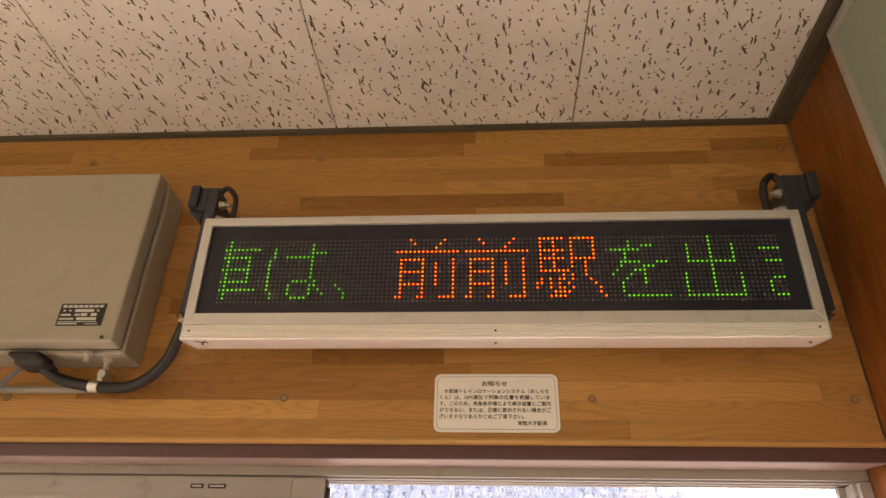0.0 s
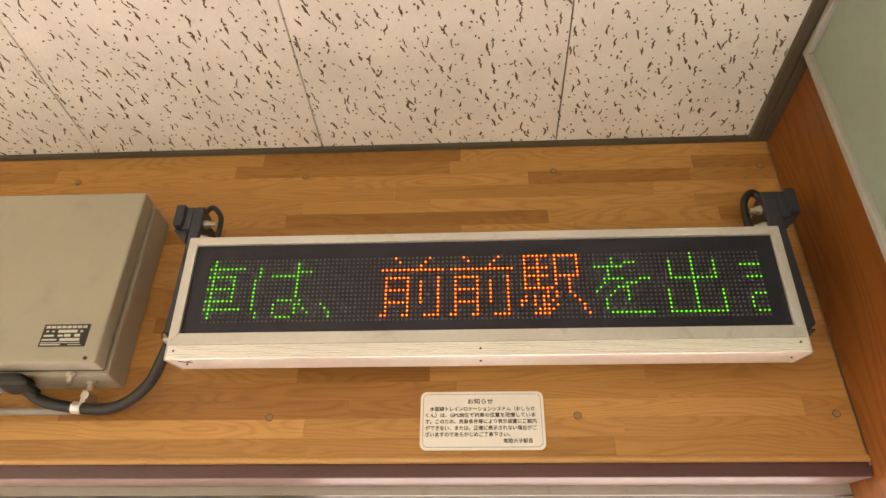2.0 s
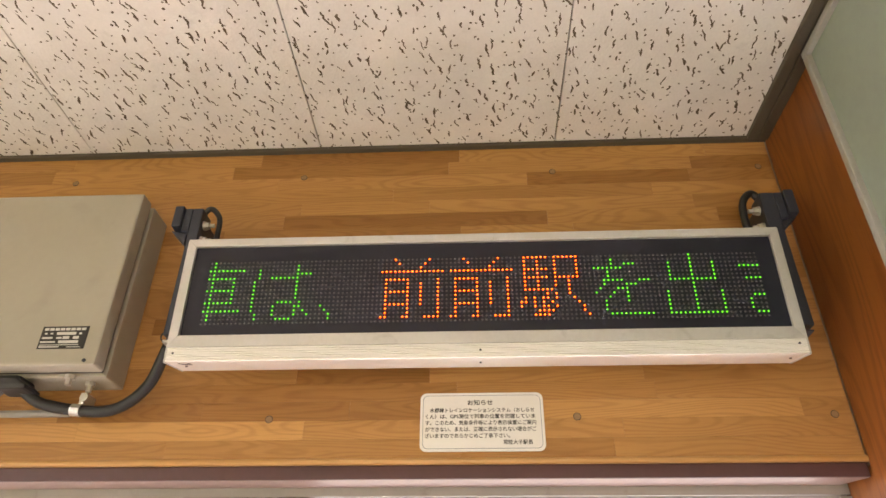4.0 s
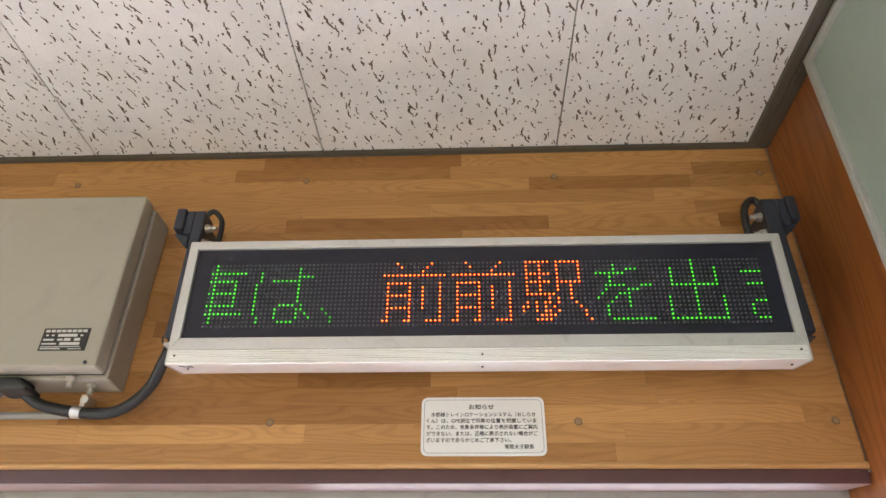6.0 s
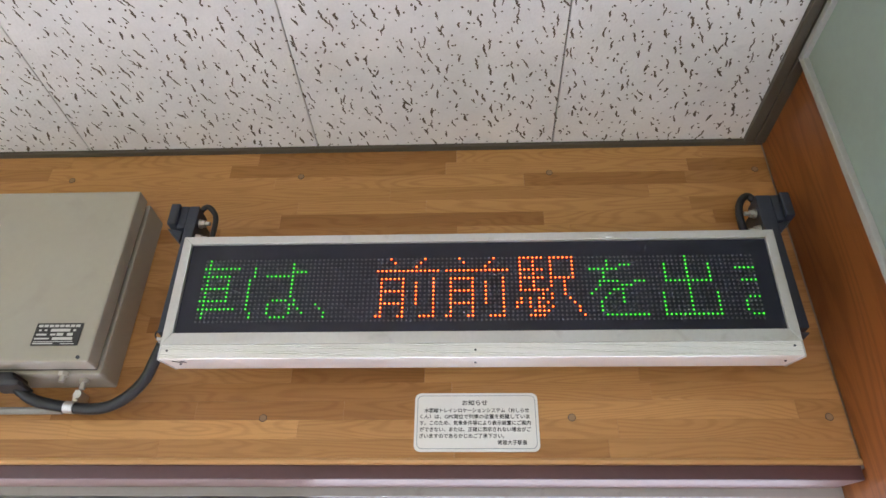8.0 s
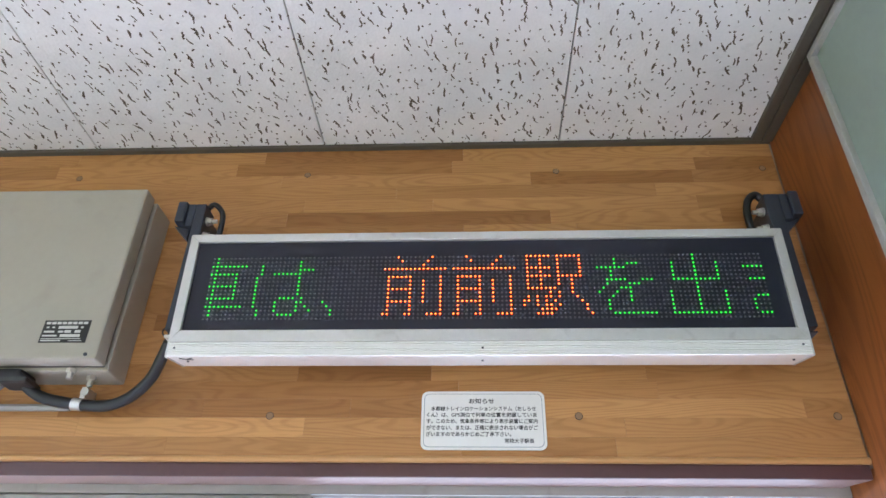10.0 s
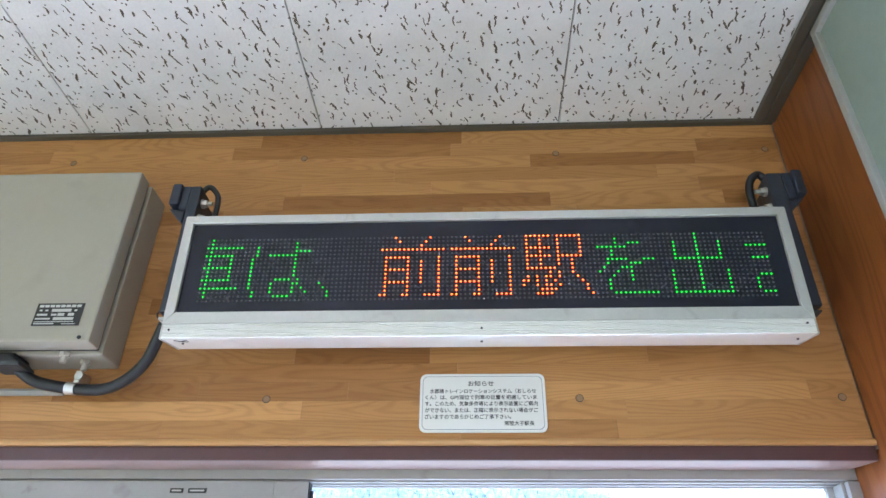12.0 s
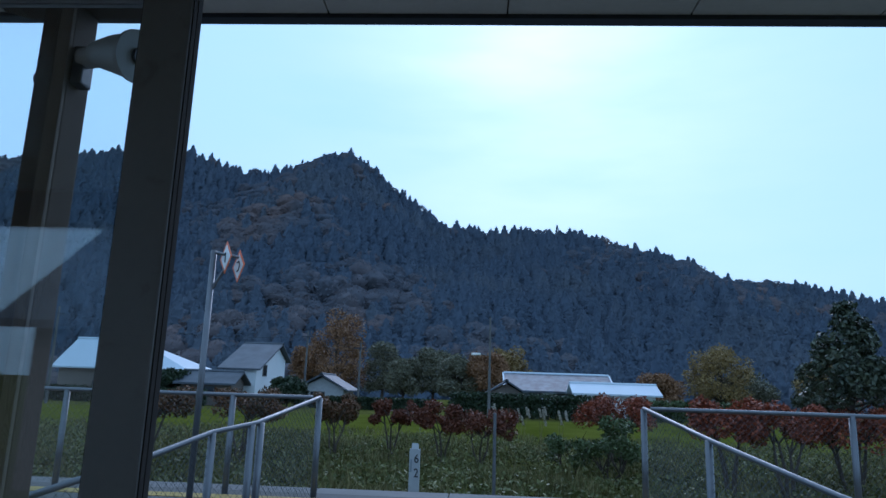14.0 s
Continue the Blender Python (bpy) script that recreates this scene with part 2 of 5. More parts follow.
def woods_material(name, low, mid, high):
    """Tree crowns seen from afar: broad patches, single crowns and leaf grain."""
    m, nt, b = material(name, 1.0)
    b.inputs["Specular IOR Level"].default_value = 0.0
    v = coords(nt, (1, 1, 0.6))
    patch = ramp(nt, noise_at(nt, v, 0.016, 3, 0.0), [(0.40, low), (0.54, mid), (0.66, high)])
    geo = nt.nodes.new("ShaderNodeNewGeometry")
    one = ramp(nt, geo.outputs["Random Per Island"], [(0.0, low), (0.6, mid), (1.0, high)])
    fine = ramp(nt, noise_at(nt, v, 0.55, 6), [(0.3, (0.92, 0.92, 0.92)), (0.7, (1.08, 1.08, 1.08))])
    bumped(nt, b, noise_at(nt, v, 0.9, 7), 0.2, 1.0)
    nt.links.new(mixed(nt, 1.0, mixed(nt, 0.35, patch, one), fine, "MULTIPLY"), b.inputs["Base Color"])
    return m


# Distance haze is mixed into these leaf colours as a blue-grey tint.
HAZED_NEEDLES = woods_material("hazed_conifer_needles", (0.072, 0.090, 0.122), (0.083, 0.100, 0.130), (0.098, 0.108, 0.126))
HAZED_AUTUMN = woods_material("hazed_autumn_leaves", (0.082, 0.093, 0.116), (0.108, 0.102, 0.112), (0.165, 0.120, 0.110))


def glass_material():
    m, nt, b = material("window_glass", 0.0)
    b.inputs["Base Color"].default_value = (0.93, 0.97, 0.97, 1)
    b.inputs["Transmission Weight"].default_value, b.inputs["IOR"].default_value = 1.0, 1.45
    return m


def ground_material():
    """Rough grass, with mown field strips further off."""
    m, nt, b = material("grassland", 0.95)
    b.inputs["Specular IOR Level"].default_value = 0.0
    v = coords(nt, (1, 1, 1))
    rough = ramp(nt, noise_at(nt, v, 1.6, 8), [(0.3, (0.055, 0.055, 0.015)), (0.55, (0.09, 0.09, 0.022)), (0.75, (0.14, 0.115, 0.05))])
    field = ramp(nt, noise_at(nt, v, 0.35, 6), [(0.3, (0.060, 0.068, 0.008)), (0.7, (0.10, 0.105, 0.018))])
    sep = nt.nodes.new("ShaderNodeSeparateXYZ")
    nt.links.new(v, sep.inputs[0])
    add = nt.nodes.new("ShaderNodeMath")
    add.operation = "MULTIPLY_ADD"
    add.inputs[1].default_value, add.inputs[2].default_value = 0.02, -0.2
    nt.links.new(sep.outputs["Y"], add.inputs[0])
    part_of = ramp(nt, add.outputs[0], [(0.42, (0, 0, 0)), (0.48, (1, 1, 1)), (0.95, (1, 1, 1)), (1.0, (0, 0, 0))])
    nt.links.new(mixed(nt, part_of, rough, field), b.inputs["Base Color"])
    bumped(nt, b, noise_at(nt, v, 6, 6), 0.8, 0.1)
    return m


GLASS, GRASSLAND = glass_material(), ground_material()


# ---- mesh helpers ----
def part(name, bm, mat, parent=None, label="", smooth=False):
    """Links a bmesh as one mesh object, under a thing or a part where one is given."""
    me = bpy.data.meshes.new(name)
    bm.to_mesh(me)
    bm.free()
    return from_mesh(name, me, mat, parent, label, smooth)


def from_mesh(name, me, mat, parent=None, label="", smooth=False):
    for one in mat if isinstance(mat, (list, tuple)) else [mat]:
        me.materials.append(one)
    if smooth:
        me.polygons.foreach_set("use_smooth", [True] * len(me.polygons))
    ob = new(name, me)
    if parent:
        ob.parent = parent
        ob.matrix_parent_inverse = Matrix.Translation(-Vector(parent.location)) if parent.parent is None else Matrix()
    return tagged(ob, label)


def thing(name, label, category, group="", kind=""):
    return tagged(new(name), label, category, group, kind)


def box(x0, x1, y0, y1, z0, z1, bevel=0.0, bm=None):
    bm = bm or bmesh.new()
    made = bmesh.ops.create_cube(bm, size=1)["verts"]
    for v in made:
        v.co = Vector((x0 + (v.co.x + 0.5) * (x1 - x0), y0 + (v.co.y + 0.5) * (y1 - y0), z0 + (v.co.z + 0.5) * (z1 - z0)))
    if bevel:
        edges = list({e for v in made for e in v.link_edges})
        bmesh.ops.bevel(bm, geom=edges, offset=bevel, segments=2, affect="EDGES", profile=0.6)
    return bm


def tube(points, radius, sides=8, bm=None, taper=None):
    """A round bar along points; taper gives the radius at its far end."""
    bm = bm or bmesh.new()
    pts = [Vector(p) for p in points]
    rings, up = [], None
    for k, p in enumerate(pts):
        d = (pts[min(k + 1, len(pts) - 1)] - pts[max(k - 1, 0)]).normalized()
        if up is None:
            up = d.orthogonal().normalized()
        up = (up - d * up.dot(d)).normalized()
        side = d.cross(up)
        r = radius if taper is None else radius + (taper - radius) * k / (len(pts) - 1)
        rings.append([bm.verts.new(p + (up * math.cos(a) + side * math.sin(a)) * r) for a in (2 * math.pi * j / sides for j in range(sides))])
    for a, b in zip(rings, rings[1:]):
        for j in range(sides):
            bm.faces.new((a[j], a[(j + 1) % sides], b[(j + 1) % sides], b[j]))
    bm.faces.new(list(reversed(rings[0])))
    bm.faces.new(rings[-1])
    return bm


def smooth_line(points, steps=8):
    """A soft curve through points."""
    p = [Vector(q) for q in points]
    p = [p[0] * 2 - p[1]] + p + [p[-1] * 2 - p[-2]]
    out = []
    for a, b, c, d in zip(p, p[1:], p[2:], p[3:]):
        for k in range(steps):
            t = k / steps
            out.append(0.5 * (2 * b + (c - a) * t + (2 * a - 5 * b + 4 * c - d) * t * t + (3 * b - a - 3 * c + d) * t ** 3))
    return out + [p[-2]]


def extruded(profile, x0, x1, bm=None):
    """A closed outline of (y, z) drawn out along x."""
    bm = bm or bmesh.new()
    a = [bm.verts.new((x0, y, z)) for y, z in profile]
    b = [bm.verts.new((x1, y, z)) for y, z in profile]
    n = len(profile)
    for k in range(n):
        bm.faces.new((a[k], a[(k + 1) % n], b[(k + 1) % n], b[k]))
    bm.faces.new(a)
    bm.faces.new(list(reversed(b)))
    bmesh.ops.recalc_face_normals(bm, faces=bm.faces)
    return bm


def raw(name, verts, faces):
    me = bpy.data.meshes.new(name)
    me.from_pydata([tuple(v) for v in verts], [], faces)
    me.update()
    return me


# ---- the waiting room: setting ----
XR = 0.868      # right wall
TOP = 2.5065     # ceiling boards
SILL, HEAD = 0.80, 1.872
WL = -0.95      # window's far jamb

wall_north = tagged(part("wall_north", box(-3.15, XR + 0.14, 0.012, 0.10, 1.8935, 2.62), PLASTER), "wall above the window clad in laminated oak strips", "wall", kind="structure")
below = tagged(part("wall_north_sill", box(-3.15, XR + 0.14, 0.0, 0.16, 0.0, SILL), PLASTER), "plain wall below the sliding window", "wall", kind="structure")
tagged(part("wall_north_side", box(-3.15, WL, 0.0, 0.16, SILL, 1.892), PLASTER), "plain wall beside the sliding window", "wall", kind="structure")
tagged(part("wall_outer", box(-3.15, XR + 0.14, 0.1005, 0.17, 1.905, 2.72), PLASTER), "outer wall over the window", "wall", kind="structure")
wall_east = tagged(part("wall_east", box(XR, XR + 0.14, -3.2, 0.0, 0.0, 2.62), PANEL_WOOD), "side wall of reddish varnished plywood", "wall", kind="structure")
tagged(part("wall_east_reveal", box(XR + 0.012, XR + 0.14, 0.0, 0.17, 0.0, 1.892), PANEL_WOOD), "varnished plywood reveal beside the window", "wall", kind="structure")
tagged(part("floor", box(-3.15, XR + 0.14, -3.2, 0.17, -0.12, 0.0), FLOOR), "worn grey terrazzo floor", "floor", kind="structure")


def wall_with_hole(name, axis, at0, at1, lo, hi, h0, h1, z0, z1):
    """A plain wall out of view, with one opening through it for light."""
    bm = bmesh.new()
    for a, b, c, d in ((lo, h0, 0, 2.62), (h1, hi, 0, 2.62), (h0, h1, 0, z0), (h0, h1, z1, 2.62)):
        if axis == "y":
            box(a, b, at0, at1, c, d, 0, bm)
        else:
            box(at0, at1, a, b, c, d, 0, bm)
    return tagged(part(name, bm, PLASTER), "plain plastered wall out of view with an opening for light", "wall", kind="structure")


wall_with_hole("wall_south", "y", -3.2, -3.06, -3.15, -1.2, -3.0, -1.8, 0.02, 2.3)
# The next two openings are assumed, added to let light into the room.
wall_with_hole("wall_south_2", "y", -3.2, -3.06, -1.2, XR, -0.4, 0.8, 0.3, 1.8)
wall_with_hole("wall_west", "x", -3.15, -3.03, -3.06, 0.0, -2.4, -0.8, 0.2, 1.7)

# ceiling boards with open joints and fissures, all in one mesh
rng = random.Random(11)
cv, cf, cm = [], [], []


def slab(x0, x1, y0, y1, z0, z1, mat):
    k = len(cv)
    cv.extend([(x0, y0, z0), (x1, y0, z0), (x1, y1, z0), (x0, y1, z0), (x0, y0, z1), (x1, y0, z1), (x1, y1, z1), (x0, y1, z1)])
    for f in ((0, 3, 2, 1), (4, 5, 6, 7), (0, 1, 5, 4), (1, 2, 6, 5), (2, 3, 7, 6), (3, 0, 4, 7)):
        cf.append(tuple(k + j for j in f))
        cm.append(mat)


TW, TL, TX = 0.4575, 0.91, 0.009
slab(-3.15, XR + 0.14, -3.2, 0.0, 2.5155, 2.6, 2)
for i in range(-7, 2):
    for j in range(4):
        x0, x1 = max(-3.14, TX + i * TW + 0.0013), min(XR, TX + (i + 1) * TW - 0.0013)
        slab(x0, x1, max(-3.19, -(j + 1) * TL + 0.0013), -j * TL - 0.0013 if j else -0.001, TOP, 2.515, 0)


def fissure(x, y, long, wide, turn):
    """A crooked worm-shaped pit, seen as a dark mark in the board."""
    k, n = len(cv), max(2, int(long / 0.004))
    path, a = [], turn
    px, py = x, y
    for s in range(n + 1):
        path.append((px, py, a))
        a = turn + rng.uniform(-0.62, 0.62)
        px, py = px + math.sin(a) * long / n, py + math.cos(a) * long / n
    for s, (px, py, a) in enumerate(path):
        w = wide * (0.25 + 0.75 * math.sin(math.pi * (s + 0.35) / (n + 0.7))) * rng.uniform(0.55, 1.3) / 2
        cv.extend([(px - math.cos(a) * w, py + math.sin(a) * w, TOP - 0.0004), (px + math.cos(a) * w, py - math.sin(a) * w, TOP - 0.0004)])
    for s in range(n):
        b = k + 2 * s
        cf.append((b, b + 1, b + 3, b + 2))
        cm.append(1)


def strew(step, reach, make):
    """One mark in each cell of a loose grid, so that the marks lie evenly."""
    for i in range(int(2.5 / step)):
        for j in range(int(reach / step)):
            if rng.random() < 0.93:
                make(XR - 0.03 - (i + rng.random()) * step, -(j + rng.random()) * step - 0.002)


strew(0.0305, 1.0, lambda x, y: fissure(x, y - 0.01, rng.uniform(0.009, 0.027), rng.uniform(0.0028, 0.0050), rng.gauss(0.2, 0.17)))
strew(0.0205, 1.0, lambda x, y: fissure(x, y, rng.uniform(0.0025, 0.0055), rng.uniform(0.0024, 0.0046), rng.uniform(-1.2, 1.2)))
me = raw("ceiling", cv, cf)
me.polygons.foreach_set("material_index", cm)
tagged(from_mesh("ceiling", me, [TILE, FISSURE, TILE_JOINT]), "white fissured acoustic boards with dark open joints", "ceiling", kind="structure")

# mouldings along the ceiling, nosing and lintel over the window
bm = extruded([(-0.010, 2.499), (-0.010, 2.506), (0.0, 2.506), (0.0, 2.4972), (-0.003, 2.4972)], -3.0, XR - 0.001)
tagged(part("trim_north", bm, MOULDING), "narrow brown-grey ceiling moulding", "trim", kind="structure")
bm = box(XR - 0.019, XR, -3.05, -0.0105, 2.493, 2.506, 0.0015)
box(XR - 0.038, XR - 0.0195, -3.05, -0.0105, 2.4955, 2.506, 0.002, bm)
tagged(part("trim_east", bm, MOULDING), "stepped dark brown ceiling moulding", "trim", kind="structure")
nose = [(-0.0035 + 0.0045 * (1 - math.cos(a)), 1.8965 - 0.005 * math.sin(a)) for a in (math.pi * (k / 6 - 0.5) for k in range(7))]
tagged(part("trim_nosing", extruded(nose + [(0.012, 1.893), (0.012, 1.8995)], -3.0, XR - 0.001), NOSING), "rounded pale oak nosing under the wall strips", "trim", kind="structure")
tagged(part("trim_lintel", box(-3.0, XR - 0.0005, 0.007, 0.0118, HEAD, 1.8925, 0.001), LINTEL), "dark maroon painted lintel face", "trim", kind="structure")
bm = extruded([(0.012, HEAD), (0.0995, 1.882), (0.0995, 1.893), (0.012, 1.893)], -3.0, XR - 0.0005)
tagged(part("trim_underside", bm, SOFFIT_PAINT), "painted underside of the lintel", "trim", kind="structure")

# green notice board on the side wall
board = thing("notice_board", "large sage green board in a pale aluminium frame", "board")
BX = XR - 0.023
part("panel", box(XR - 0.014, XR - 0.0005, -1.98, -0.237, 0.9, 2.476), GREEN_BOARD, board)
part("frame_bar", box(BX, XR - 0.001, -0.2368, -0.224, 0.88, 2.4755, 0.002), FRAME_GREY, board)
part("frame_bar", box(BX, XR - 0.001, -2.0, -0.224, 2.476, 2.4885, 0.002), FRAME_GREY, board)
part("frame_bar", box(BX, XR - 0.001, -2.0, -1.9802, 0.9, 2.4755, 0.002), FRAME_GREY, board)
part("frame_bar", box(BX, XR - 0.001, -1.98, -0.2372, 0.88, 0.8998, 0.002), FRAME_GREY, board)

# ---- sliding window ----
window = tagged(new("window_1"), "white aluminium sliding window, one half open", "window", kind="structure")
OPEN_R = 0.833
bm = extruded([(0.10, 1.8835), (0.10, 1.868), (0.106, 1.868), (0.106, 1.878), (0.112, 1.878), (0.112, 1.866), (0.120, 1.866), (0.120, 1.8795), (0.138, 1.8795), (0.138, 1.868), (0.146, 1.868), (0.146, 1.880),
               (0.162, 1.880), (0.162, 1.870), (0.172, 1.870), (0.172, 1.9045), (0.10, 1.9045)], WL, XR + 0.011)
part("head_track", bm, SASH, window)
bm = bmesh.new()
for x0, x1, y0, y1 in ((0.862, XR + 0.0115, 0.098, 0.110), (0.857, XR + 0.0115, 0.1102, 0.138), (0.847, XR + 0.0115, 0.1382, 0.150), (0.859, XR + 0.0115, 0.1502, 0.172)):
    box(x0, x1, y0, y1, SILL, 1.8655, 0.001, bm)
part("jamb", bm, SASH, window)
part("jamb", box(WL, WL + 0.03, 0.10, 0.172, SILL, 1.8655, 0.002), SASH, window)
part("sill_track", box(WL, XR + 0.011, 0.10, 0.172, SILL - 0.001, SILL + 0.02, 0.002), SASH, window)


def sash(x0, x1, y0, y1, stile):
    top, low = 1.8655, SILL + 0.021
    body = part("sash_frame", box(x1 - stile, x1, y0, y1, low, top, 0.0025), SASH, window, "white aluminium sash")
    part("stile", box(x0, x0 + stile, y0, y1, low, top, 0.0025), SASH, body)
    rail = box(x0 + stile, x1 - stile, y0 + 0.001, y1 - 0.001, 1.826, top, 0.0015)
    box(x0 + stile, x1 - stile, y0 - 0.002, y0 + 0.0005, 1.8275, 1.8335, 0.0008, rail)
    part("top_rail", rail, SASH, body)
    part("bottom_rail", box(x0 + stile, x1 - stile, y0 + 0.001, y1 - 0.001, low, low + 0.05, 0.0015), SASH, body)
    bead = box(x1 - stile - 0.002, x1 - stile, y0 + 0.004, y1 - 0.004, low + 0.05, 1.826)
    part("seal", bead, CABINET_GAP, body, "black rubber glazing seal")
    pane = part("pane", box(x0 + stile, x1 - stile - 0.0002, (y0 + y1) / 2 - 0.0015, (y0 + y1) / 2 + 0.0015, low + 0.05, 1.826), GLASS, body, "clear slightly dirty glass")
    pane.visible_shadow = False
    for a, b in ((y0 + 0.0025, y0 + 0.0105), (y0 + 0.0125, y1 - 0.001)):
        part("draught_strip", box(x1, x1 + 0.0013, a, b, low, top - 0.002), CABINET_GAP, body, "black pile draught strip")
    return body


front = sash(WL + 0.031, 0.038, 0.1, 0.122, 0.054)
rear = sash(WL + 0.031, 0.021, 0.139, 0.160, 0.040)
for x0, x1 in ((-0.181, -0.160), (-0.152, -0.123)):
    part("sticker", box(x0, x1, 0.0985, 0.0998, 1.846, 1.853), PLATE_BLACK, front, "small black maker's sticker")
    part("sticker_print", box(x0 + 0.003, x1 - 0.003, 0.0979, 0.0984, 1.8483, 1.8507), PLATE_WHITE, front)
part("latch", box(0.0394, 0.046, 0.108, 0.118, 1.835, 1.852, 0.002), STEEL_DARK, front, "small dark sash roller stop")

# ---- LED sign ----
SX0, SX1, SZ0, SZ1, SY = -0.1425, 0.7655, 2.026, 2.2065, -0.137
led_sign = thing("led_sign", "aluminium-cased LED display with scrolling train message", "display sign")
prof = [(SY + 0.010, SZ1 - 0.001), (-0.052, SZ1 - 0.004), (-0.052, 2.030), (-0.070, 2.0135), (SY + 0.003, 2.0045)]
ribs = 6
for k in range(ribs):
    for f, lift in ((0.04, 0.0014), (0.70, 0.0014), (0.78, -0.0008), (0.96, -0.0008)):
        prof.append((SY + 0.0015 - lift, 2.005 + (SZ0 - 2.005) * (k + f) / ribs))
prof += [(SY, SZ0), (SY + 0.010, SZ0 + 0.001)]
casing = part("casing", extruded(prof, SX0 + 0.0015, SX1 - 0.0015), ALU_RIB, led_sign, "ribbed bare aluminium casing")
for x0, x1 in ((SX0 - 0.001, SX0 + 0.0014), (SX1 - 0.0014, SX1 + 0.001)):
    cap = extruded([(SY + 0.002, SZ1 - 0.002), (-0.052, SZ1 - 0.004), (-0.052, 2.029), (-0.070, 2.0125), (SY + 0.003, 2.0035), (SY + 0.0005, 2.005), (SY + 0.0005, SZ0 - 0.001)], x0, x1)
    part("end_cap", cap, ALU, led_sign)
B, LOW = 0.0135, 0.0185     # widths of the frame bars


def mitred(name, corners):
    """One bar of a picture-frame, with mitred ends."""
    bm = bmesh.new()
    f = [bm.verts.new((x, SY, z)) for x, z in corners]
    g = [bm.verts.new((x, SY + 0.0098, z)) for x, z in corners]
    bm.faces.new(f)
    bm.faces.new(list(reversed(g)))
    for k in range(4):
        bm.faces.new((f[k], g[k], g[(k + 1) % 4], f[(k + 1) % 4]))
    bmesh.ops.recalc_face_normals(bm, faces=bm.faces)
    bmesh.ops.bevel(bm, geom=list(bm.edges), offset=0.0007, segments=1, affect="EDGES")
    part(name, bm, ALU, led_sign)


mitred("frame_bar", [(SX0, SZ1), (SX1, SZ1), (SX1 - B, SZ1 - B), (SX0 + B, SZ1 - B)])
mitred("frame_bar", [(SX0, SZ0), (SX1, SZ0), (SX1 - B, SZ0 + LOW), (SX0 + B, SZ0 + LOW)])
mitred("frame_bar", [(SX0, SZ0), (SX0 + B, SZ0 + LOW), (SX0 + B, SZ1 - B), (SX0, SZ1)])
mitred("frame_bar", [(SX1, SZ0), (SX1 - B, SZ0 + LOW), (SX1 - B, SZ1 - B), (SX1, SZ1)])
FACE = SY + 0.0055
panel = part("display_panel", box(SX0 + B, SX1 - B, FACE, SY + 0.012, SZ0 + LOW, SZ1 - B), PANEL_BLACK, led_sign, "dark display with a grid of dot lamps")

GLYPHS = {
    "kuruma": "ooooooo*,ooooooo*,o**************,ooooooo*,oo***********,oo*oooo*oooo*,oo*oooo*oooo*,oo***********,oo*oooo*oooo*,oo*oooo*oooo*,oo***********,ooooooo*,***************,ooooooo*,ooooooo*",
    "ha": ",ooooooooooo*,oo*oooooooo*,oo*oooooooo****,oo*oo*******,o*ooooooooo*,o*ooooooooo*,o*ooooooooo*,o*ooooooooo*,o*ooooooooo*,o*ooooo****o*,o*oooo*oooo**,o*oooo*oooo*o*,oo*ooo*oooo*oo*,oo*oooo****",
    "ten": ",,,,,,,,,,,o*,oo*,ooo*,ooo*",
    "mae": "ooo*ooooooo*,oooo*ooooo*,ooooooooo*,***************,,o******oooooo*,o*oooo*oo*ooo*,o*oooo*oo*ooo*,o******oo*ooo*,o*oooo*oo*ooo*,o*oooo*oo*ooo*,o******oo*ooo*,o*oooo*oooooo*,o*oooo*oooooo*,**ooo**ooo****",
    "eki": "o******o******,o*oo*ooo*oooo*,o*oo*ooo*oooo*,o******o*oooo*,o*oo*ooo*oooo*,o******o******,o*oo*ooo*oo*,o*oo*ooo*oo*,o*******ooo*,oooooo*o*oo*,o*o*o**o*ooo*,**o*o*o*ooooo*,*oo*o**o*ooooo*,oooo****oooooo*,ooo****oooooooo*",
    "wo": ",ooooo*,ooooo*oo***,o*******,oooo*,oooo*,ooo*****ooo***,ooo*oooo***,oo*ooo***,o*ooo*oo*,oooo*ooo*,ooo*oooo*,ooo*,ooo*,oooo**********",
    "de": "ooooooo*,ooooooo*,oo*oooo*oooo*,oo*oooo*oooo*,oo*oooo*oooo*,oo*oooo*oooo*,oo***********,ooooooo*,ooooooo*,o*ooooo*ooooo*,o*ooooo*ooooo*,o*ooooo*ooooo*,o*ooooo*ooooo*,o*ooooo*ooooo*,o*************",
    "ma": "ooooooo*,ooooooo*,ooooooo*,oo***********,ooooooo*,ooooooo*,ooo**********,ooooooo*,ooooooo*,ooooooo*,oooo****,ooo*,ooo*,ooo*,oooo****",
}
COLS, ROWS = 128, 16
LX0, LZ1, PX, PZ = -0.1005, 2.165, 0.825 / 127, 0.1015 / 15
lit = {}
for word, first, hue in (("kuruma", -6, "g"), ("ha", 10, "g"), ("ten", 26, "g"), ("mae", 41, "r"), ("mae", 57, "r"), ("eki", 73, "r"), ("wo", 89, "g"), ("de", 105, "g"), ("ma", 121, "g")):
    for r, line in enumerate(GLYPHS[word].split(",")):
        for c, dot in enumerate(line):
            if dot == "*" and 0 <= first + c < COLS:
                lit[(first + c, r)] = hue


